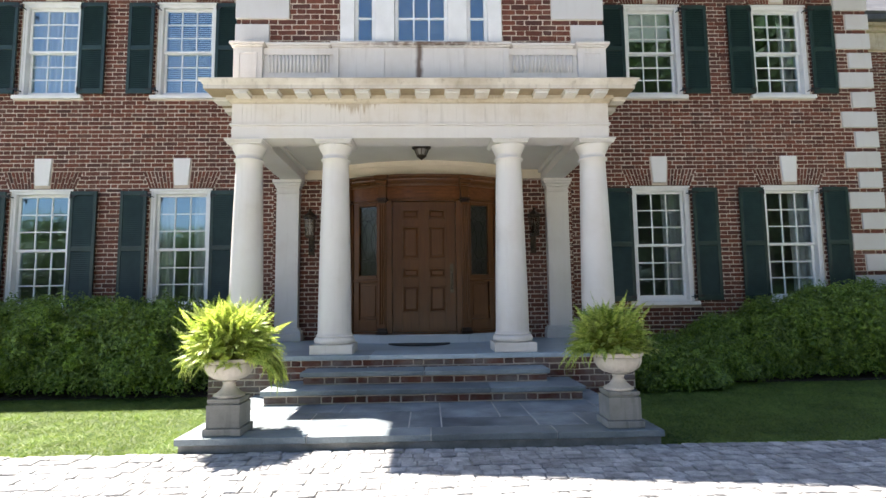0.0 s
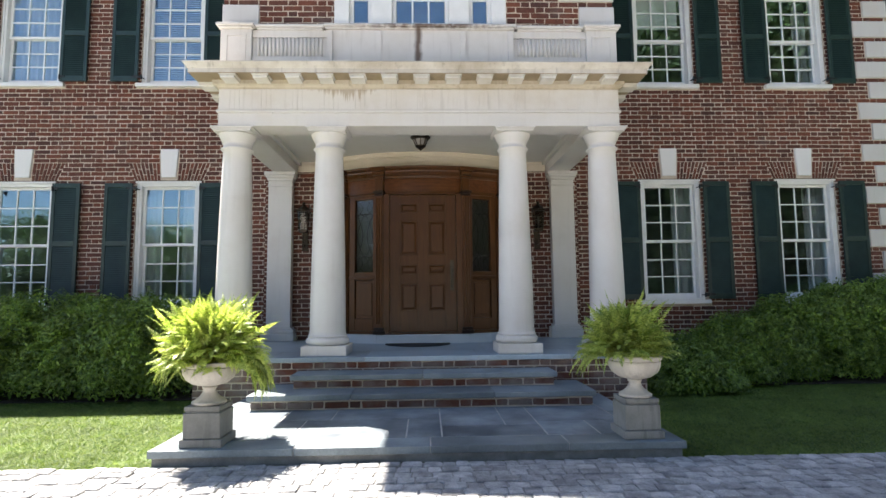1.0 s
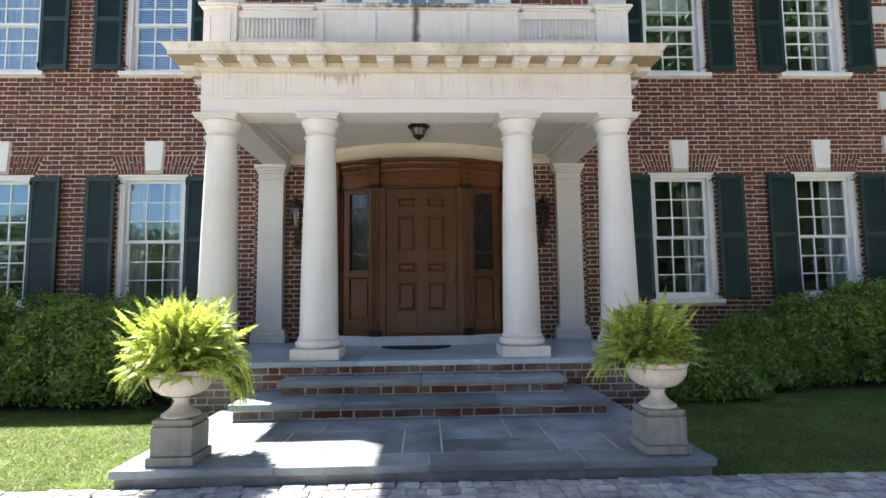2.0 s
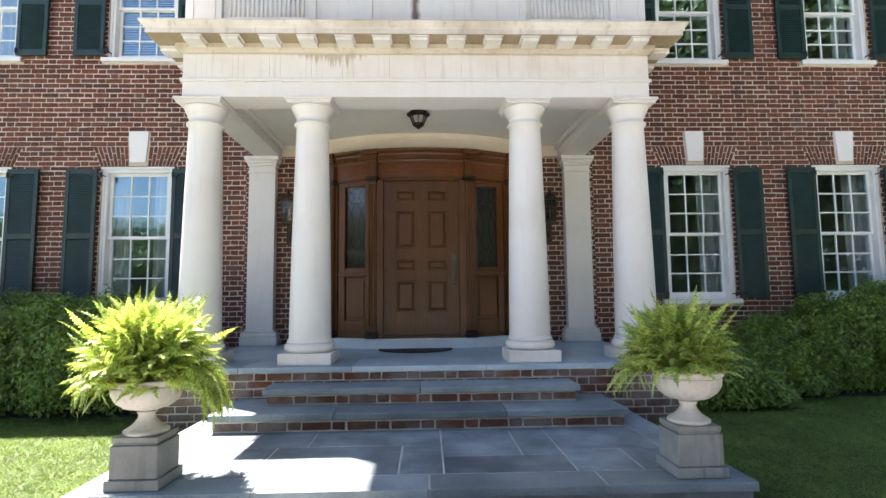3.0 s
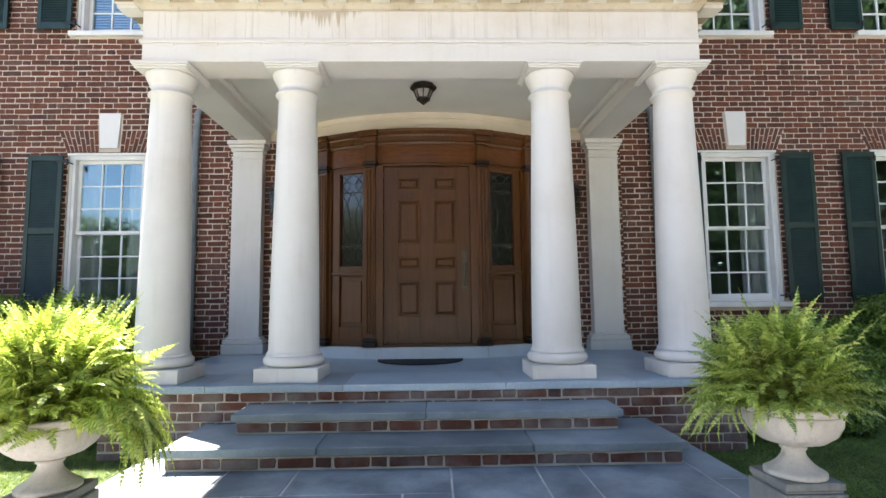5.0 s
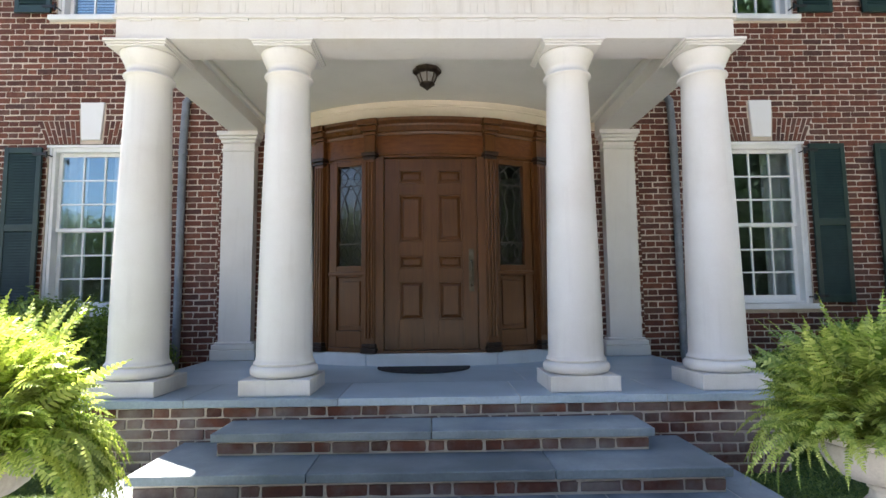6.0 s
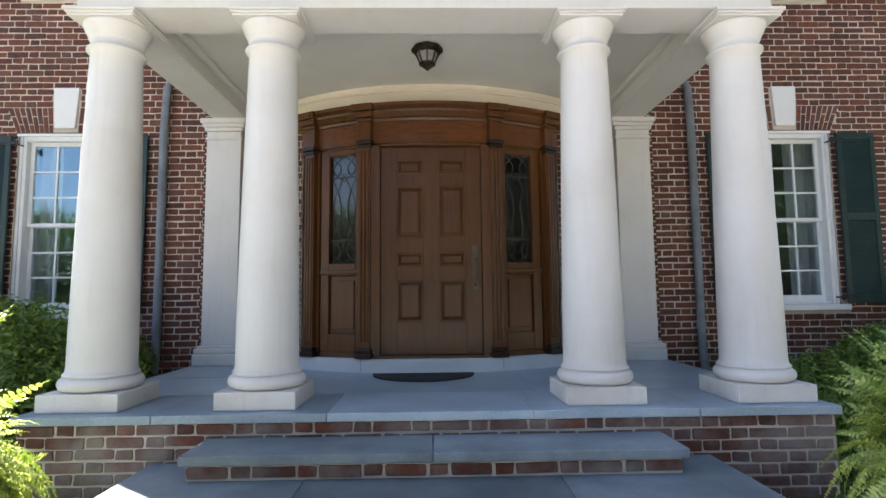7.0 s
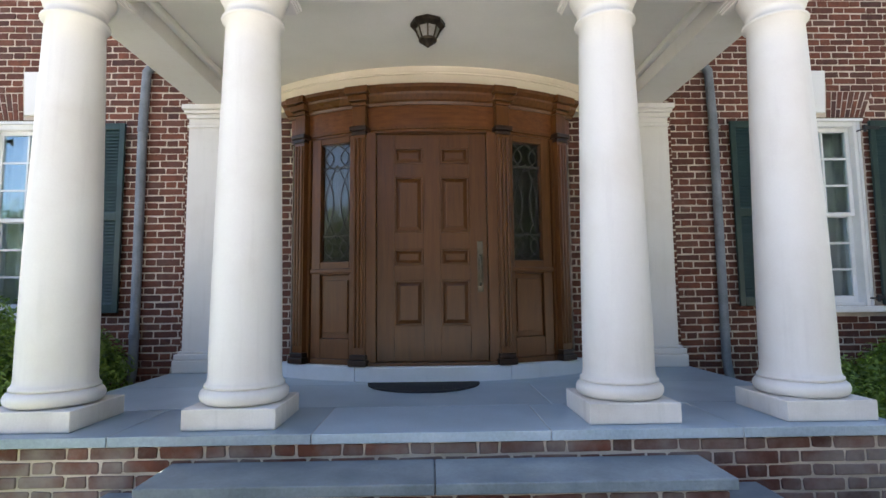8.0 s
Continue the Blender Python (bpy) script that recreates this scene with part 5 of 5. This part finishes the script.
def frond_mesh(seed, lift, bend, broad=0.085, early=False):
    """A fern frond of unit length: a rib that bends over, with pairs of pinnae that shorten to the tip."""
    rnd = random.Random(seed)
    bm = bmesh.new()
    n = 30
    side = rnd.uniform(-0.5, 0.5)
    pts = []
    p, ang, yaw = Vector((0, 0, 0)), lift, 0.0
    for i in range(n + 1):
        pts.append((p.copy(), ang, yaw))
        p = p + Vector((math.cos(ang) * math.cos(yaw), math.cos(ang) * math.sin(yaw), math.sin(ang))) / n
        ang -= bend / n * ((1.9 - 1.8 * i / n) if early else (0.35 + 1.3 * i / n))
        yaw += side / n
    for (a, _, _), (b, _, _) in zip(pts, pts[1:]):
        w = Vector((0, 0.0035, 0))
        bm.faces.new([bm.verts.new(c) for c in (a - w, a + w, b + w * 0.8, b - w * 0.8)])
    for i, (c, ang, yaw) in enumerate(pts[2:], 2):
        f = i / n
        length = broad * (math.sin(math.pi * min(1, 0.22 + f * 0.80)) ** 0.7) * rnd.uniform(0.8, 1.15)
        along = Vector((math.cos(ang), 0, math.sin(ang)))
        up = Vector((-math.sin(ang), 0, math.cos(ang)))
        for s in (-1, 1):
            out = (Vector((0, s, 0)) + along * rnd.uniform(0.15, 0.45) - up * rnd.uniform(-0.15, 0.5)).normalized()
            tip = c + out * length
            mid = c + out * length * 0.5 + up * 0.004
            half = along * 0.0135
            v = [bm.verts.new(q) for q in (c - half * 0.8, mid - half, tip, mid + half, c + half * 0.8)]
            bm.faces.new((v[0], v[1], v[3], v[4]))
            bm.faces.new((v[1], v[2], v[3]))
    me = bpy.data.meshes.new("frond")
    bm.to_mesh(me)
    bm.free()
    me.materials.append(FERN)
    return me


FRONDS = {"crown": [frond_mesh(160 + i, 0.30 + 0.10 * i, 0.8 + 0.24 * i, 0.125) for i in range(6)],
          "standing": [frond_mesh(100 + i, 1.10 + 0.08 * i, 0.35 + 0.16 * i) for i in range(6)],
          "hanging": [frond_mesh(140 + i, 0.25 + 0.10 * i, 1.65 + 0.10 * i, 0.070, True) for i in range(6)]}


def make_fern(x, y, counts, dome, low, droop, trail, hang, seed, label):
    """A dome of fronds with (radius, height) down to the slope 'low', a few tall tips, and trailing fronds round the azimuths in 'hang'."""
    rnd = random.Random(seed)
    fern = thing("fern", (x, y, SLAB_Z + 0.303 + 0.31), label, "fern", "ferns in the urns")
    kinds = [kind for kind, count in counts for _ in range(count)]
    rnd.shuffle(kinds)
    verts, faces = [], []
    for i, kind in enumerate(kinds):
        a = rnd.uniform(0, 2 * math.pi)
        if kind == "hanging":
            mid, wide, reach = hang[rnd.randrange(len(hang))]
            a = radians(rnd.gauss(mid, wide))
        roll = Matrix.Rotation(radians(rnd.gauss(0, 28)), 4, "X")
        if kind == "crown":
            e = math.asin(rnd.uniform(low, 1.0))
            lump = 1 + 0.10 * math.sin(3 * a + seed) * math.cos(e) + 0.06 * math.sin(7 * a)
            way = Vector((math.cos(e) * math.cos(a) * dome[0], math.cos(e) * math.sin(a) * dome[0], math.sin(e) * dome[1])) * lump * (0.70 if i % 3 == 0 else 1.0)
            start = rnd.uniform(0.18, 0.52)
            length = way.length * (1.06 - start) * rnd.uniform(0.75, 1.08)
            axis = way.normalized()
            side = Vector((-math.sin(a), math.cos(a), 0))
            up = axis.cross(side)
            turn = Matrix((axis, side, up)).transposed().to_4x4()
            m = (Matrix.Translation(way * start) @ turn @ Matrix.Rotation(rnd.gauss(0, 0.35), 4, "Z") @ roll @ Matrix.Rotation(rnd.uniform(-0.40, 0.05) + droop * math.cos(e), 4, "Y")
                 @ Matrix.Diagonal((length, length, length, 1)))
        else:
            r0 = {"standing": 0.15, "hanging": 0.21}[kind] * rnd.uniform(0.4 if kind == "standing" else 0.8, 1.05)
            length = {"standing": dome[1] * 1.22, "hanging": trail * reach if kind == "hanging" else 0}[kind] * rnd.uniform(0.6, 1.0)
            m = (Matrix.Translation((r0 * math.cos(a), r0 * math.sin(a), rnd.uniform(0.0, 0.06)))
                 @ Matrix.Rotation(a + rnd.uniform(-0.4, 0.4), 4, "Z") @ Matrix.Rotation(radians(rnd.uniform(-26, 4) if kind == "standing" else rnd.uniform(-8, 14)), 4, "Y")
                 @ roll @ Matrix.Diagonal((length, length, length, 1)))
        me = FRONDS[kind][rnd.randrange(6)]
        if i < 300:
            ob = new("frond", me)
            ob.parent = fern
            ob.matrix_basis = m
        else:
            k = len(verts)
            verts += [(m @ v.co)[:] for v in me.vertices]
            faces += [tuple(k + q for q in p.vertices) for p in me.polygons]
    me = bpy.data.meshes.new("frond_mass")
    me.from_pydata(verts, [], faces)
    me.materials.append(FERN_MASS)
    ob = tagged(new("frond_mass", me), kind="stuff")
    ob.parent = fern
    return fern


for x, y in PED:
    make_pedestal(x, y)
    make_urn(x, y)
make_fern(PED[0][0] - 0.02, PED[0][1], (("crown", 980), ("standing", 90), ("hanging", 150)), (0.42, 0.50), -0.05, 0.36, 0.52, ((22, 15, 1.0), (32, 20, 1.0), (12, 14, 1.0), (30, 16, 1.0), (16, 18, 0.9), (212, 18, 0.62)), 7,
          "large sunlit yellow green fern spilling over an urn")
make_fern(PED[1][0] - 0.075, PED[1][1] - 0.02, (("crown", 980), ("standing", 50), ("hanging", 28)), (0.40, 0.45), 0.02, 0.24, 0.38, ((160, 20, 1.0), (182, 16, 0.9)), 9,
          "bright green fern filling a stone urn in the shade")


# ---------------------------------------------------------------- hedges, lawn, trees
def leaf_cloud(bm, centre, radii, count, size, rnd, low=-0.3, shell=0.72):
    """Small folded leaves scattered in the outer shell of an uneven ellipsoid."""
    bumps = [(Vector((rnd.gauss(0, 1), rnd.gauss(0, 1), rnd.gauss(0, 0.7))).normalized(), rnd.uniform(-0.10, 0.16)) for _ in range(9)]
    for _ in range(count):
        d = Vector((rnd.gauss(0, 1), rnd.gauss(0, 1), rnd.gauss(0, 1))).normalized()
        if d.z < low:
            d.z = -d.z
        k = 1 + sum(h * max(0, d.dot(b)) ** 6 for b, h in bumps)
        k *= shell + (1.04 - shell) * rnd.random() ** 0.6
        c = Vector((centre[0] + d.x * radii[0] * k, centre[1] + d.y * radii[1] * k, centre[2] + d.z * radii[2] * k))
        n = (d + Vector((rnd.uniform(-1, 1), rnd.uniform(-1, 1), rnd.uniform(-0.4, 1.2))) * 0.8).normalized()
        u = n.orthogonal().normalized()
        u = (Matrix.Rotation(rnd.uniform(0, 6.283), 3, n) @ u)
        w = n.cross(u)
        s = size * rnd.uniform(0.6, 1.3)
        v = [bm.verts.new(q) for q in (c - u * s, c + w * s * 0.42 + n * s * 0.1, c + u * s, c - w * s * 0.42 + n * s * 0.1)]
        bm.faces.new((v[0], v[1], v[2]))
        bm.faces.new((v[0], v[2], v[3]))


def make_shrub(x, y, rx, ry, top, leaves, seed, label):
    rnd = random.Random(seed)
    sh = thing("shrub", (x, y, GROUND), label, "shrub", "clipped shrubs along the house")
    bm = bmesh.new()
    for _ in range(9):
        a = rnd.uniform(0, 6.283)
        tube(bm, [(0.05 * math.cos(a), 0.05 * math.sin(a), 0), (0.3 * rx * math.cos(a), 0.3 * ry * math.sin(a), top * 0.45), (0.7 * rx * math.cos(a), 0.7 * ry * math.sin(a), top * 0.8)], [0.016, 0.012, 0.005], 6)
    part("stem", bm, BARK, sh)
    bm = bmesh.new()
    n = 7
    for i in range(n):
        cx, cy = rnd.uniform(-0.5, 0.5) * rx, rnd.uniform(-0.5, 0.5) * ry
        h = top * rnd.uniform(0.80, 1.0)
        leaf_cloud(bm, (cx, cy, h * 0.45), (rx * 0.62, ry * 0.62, h * 0.55), leaves // (n + 3), 0.026, rnd, -0.75, 0.6)
    for i in range(3):
        cx = (i - 1) * 0.55 * rx
        leaf_cloud(bm, (cx, -0.55 * ry + rnd.uniform(-0.06, 0.06), top * 0.22), (rx * 0.5, ry * 0.46, top * rnd.uniform(0.28, 0.40)), leaves // (n + 3), 0.026, rnd, -0.5, 0.55)
    for i in range(240):        # young sprigs that break the clipped outline
        a, up = rnd.uniform(0, 6.283), rnd.random() ** 0.7
        flat = math.sqrt(1 - up * up * 0.9)
        k = rnd.uniform(0.98, 1.12)
        c = (rx * k * flat * math.cos(a), ry * k * flat * math.sin(a), top * (0.28 + 0.70 * up) + rnd.uniform(-0.04, 0.10))
        w = rnd.uniform(0.08, 0.15)
        leaf_cloud(bm, c, (w, w, rnd.uniform(0.07, 0.18)), 55, 0.028, rnd, -0.9, 0.2)
    part("crown", bm, LEAF, sh)
    return sh


rnd = random.Random(5)
for i in range(7):
    x = -8.92 + i * 0.93
    make_shrub(x - (0.17 if i == 6 else 0), 1.35 + rnd.uniform(-0.1, 0.1), 0.72, 1.10, 1.20 + rnd.uniform(-0.06, 0.08), 22000, 50 + i, "dense clipped green hedge shrub below the windows")
for i, (x, h, y) in enumerate(((3.38, 0.40, 1.05), (4.15, 0.54, 1.62), (4.95, 0.84, 1.78), (5.75, 1.10, 1.82), (6.6, 1.28, 1.82), (7.5, 1.38, 1.82), (8.4, 1.4, 1.85))):
    make_shrub(x, y, 0.72, 0.86 if i else 0.80, h, 22000, 70 + i, "dense clipped green hedge shrub below the windows")

tagged(mesh_object("ground_bed", boxes([(-9.5, -2.7, 0.50, WALL - 0.01, GROUND - 0.01, GROUND + 0.01), (2.7, 9.5, 0.95, WALL - 0.01, GROUND - 0.01, GROUND + 0.01)]), SOIL),
       "dark planting bed soil under the shrubs", "soil", kind="structure")


def make_lawn(x0, x1, y0, y1, count, seed):
    rnd = random.Random(seed)
    verts, faces = [], []
    for i in range(count):
        x, y = rnd.uniform(x0, x1), rnd.uniform(y0, y1)
        h = rnd.uniform(0.010, 0.032)
        a = rnd.uniform(0, 6.283)
        dx, dy = math.cos(a) * 0.0042, math.sin(a) * 0.0042
        lx, ly = rnd.gauss(0, 0.045), rnd.gauss(0, 0.045)
        k = len(verts)
        verts += [(x - dx, y - dy, GROUND - 0.02), (x + dx, y + dy, GROUND - 0.02), (x + lx, y + ly, GROUND - 0.02 + h)]
        faces.append((k, k + 1, k + 2))
    me = bpy.data.meshes.new("grass")
    me.from_pydata(verts, [], faces)
    me.materials.append(GRASS)
    return tagged(new("grass", me), "short mown lawn grass", "grass", kind="stuff")


make_lawn(-7.5, -2.03, -2.12, 0.7, 170000, 1)
make_lawn(2.03, 7.8, -2.12, 1.3, 170000, 2)


# setts of the drive, in rows across
def sett_mesh(w, d, seed):
    rnd = random.Random(seed)
    bm = bmesh.new()
    j = lambda: rnd.uniform(-0.008, 0.008)
    plan = [(-1, -0.8), (-0.86, -1), (0.1, -1), (0.86, -1), (1, -0.8), (1, 0.75), (0.85, 1), (-0.05, 1), (-0.87, 1), (-1, 0.8)]
    n = len(plan)
    lean = [(rnd.uniform(-0.006, 0.006), rnd.uniform(-0.006, 0.006)) for _ in plan]
    def ring(k, z, wave):
        return [bm.verts.new((k * w / 2 * u + lx, (1 - (1 - k) * 1.1) * d / 2 * v + ly, z + rnd.uniform(-wave, wave))) for (u, v), (lx, ly) in zip(plan, lean)]
    low, mid, top = ring(1.0, -0.05, 0), ring(0.995, -0.008, 0.002), ring(0.93, 0.0, 0.002)
    for a, b in ((low, mid), (mid, top)):
        for i in range(n):
            k = (i + 1) % n
            bm.faces.new((a[i], a[k], b[k], b[i]))
    cen = bm.verts.new((j(), j(), rnd.uniform(-0.001, 0.004)))
    for i in range(n):
        bm.faces.new((top[i], top[(i + 1) % n], cen))
    bmesh.ops.recalc_face_normals(bm, faces=bm.faces)
    return bm


SETTS = []
for i in range(12):
    bm = sett_mesh(0.096 + 0.020 * (i % 4), 0.110, 300 + i)
    me = bpy.data.meshes.new("sett")
    bm.to_mesh(me)
    bm.free()
    me.materials.append(SETT_ONE)
    SETTS.append((me, 0.096 + 0.020 * (i % 4)))
rnd = random.Random(77)
verts, faces = [], []
singles = []
y = DRIVE_EDGE - 0.06
while y > -6.6:
    x = -7.0 + rnd.uniform(0, 0.18)
    while x < 7.0:
        me, w = SETTS[rnd.randrange(12)]
        x += w / 2
        z = GROUND + rnd.uniform(-0.006, 0.006)
        if len(singles) < 300 and -2.6 < x < 3.0 and y > -3.2:
            singles.append((me, (x, y, z), rnd.uniform(-3, 3)))
        else:
            k = len(verts)
            rnd.random()
            verts += [(x + v.co.x, y + v.co.y, z + v.co.z) for v in me.vertices]
            faces += [tuple(k + q for q in p.vertices) for p in me.polygons]
        x += w / 2 + 0.005
    y -= 0.115
me = bpy.data.meshes.new("setts")
me.from_pydata(verts, [], faces)
me.materials.append(SETT)
ob = tagged(new("sett_field", me), kind="stuff")
ob.parent = drive
for me, at, turn in singles:
    ob = new("sett", me)
    ob.parent = drive
    ob.matrix_basis = pose(*at, 0, 0, turn)


def make_tree(x, y, h, spread, seed):
    rnd = random.Random(seed)
    leaves, size = (4200, 0.17) if y > -17 and x < 24 else (1500, 0.30) if h > 12 else (900, 0.19)
    tr = thing("tree", (x, y, GROUND), "tall leafy green tree across the drive", "tree", "trees across the drive")
    bm = bmesh.new()
    tube(bm, [(0, 0, 0), (0.1, 0.05, h * 0.25), (0.0, 0.1, h * 0.55), (0.1, 0, h * 0.8)], [0.32, 0.24, 0.15, 0.05], 10)
    tips = []
    for i in range(9):
        a = i * 2.4 + rnd.uniform(-0.4, 0.4)
        z = h * rnd.uniform(0.28, 0.7)
        r = spread * rnd.uniform(0.5, 0.9)
        tip = (r * math.cos(a), r * math.sin(a), z + h * 0.16)
        tips.append(tip)
        tube(bm, [(0.03, 0.05, z), (r * 0.5 * math.cos(a), r * 0.5 * math.sin(a), z + h * 0.07), tip], [0.10, 0.07, 0.02], 6)
    part("trunk", bm, BARK, tr)
    bm = bmesh.new()
    for t in tips + [(0, 0, h * 0.88), (0.5, 0.3, h * 0.7), (-0.6, 0.2, h * 0.6), (0, 0, h * 0.45), (0.3 * spread, 0, h * 0.3), (-0.3 * spread, 0.2, h * 0.3)]:
        leaf_cloud(bm, t, (spread * 0.5, spread * 0.5, h * 0.16), leaves, size, rnd, -1.0, 0.3)
    part("crown", bm, TREE, tr)


for i, (x, y, h, s) in enumerate(((-36, -40, 10, 6), (-27, -42, 9, 6), (-18, -40, 10, 6), (-9, -40, 9, 5.5), (0, -38, 11, 6), (8, -27, 17, 6.5), (10.5, -16, 19, 6.0), (16, -12.5, 19, 6.5), (18, -21, 20, 7.0), (23, -9, 18, 6.5),
                                  (29, -16, 19, 7), (26, -30, 20, 7.5), (36, -22, 18, 7), (-45, -30, 11, 6.5))):
    make_tree(x, y, h, s, 400 + i)
rnd = random.Random(91)
for i in range(22):
    x = -46 + i * 6.4 if i < 15 else 7.0 + (i - 15) * 4.2
    y = -41 + (0.32 * max(0, x)) + rnd.uniform(-1, 1) if i < 15 else -19.0 + (i - 15) * 1.2
    tall = 1.0 if i < 15 else 1.7
    b_ = thing("bush", (x, y, GROUND), "wide dark green bush at the far edge of the lawn", "bush", "bushes across the drive")
    bm = bmesh.new()
    tube(bm, [(0, 0, 0), (0.1, 0, 1.0), (0.2, 0.2, 2.2)], [0.10, 0.07, 0.02], 6)
    part("stem", bm, BARK, b_)
    bm = bmesh.new()
    leaf_cloud(bm, (0, 0, 1.3 * tall), (3.8, 1.8, 2.4 * tall), 5500, 0.16, rnd, -0.7, 0.4)
    part("crown", bm, TREE, b_)

# ---------------------------------------------------------------- single bricks, last of all
for parent, me, at, turn in WAITING:
    ob = new("brick", me)
    ob.parent = parent
    ob.matrix_basis = Matrix.Translation(at) if turn is None else turn @ Matrix.Translation(at)
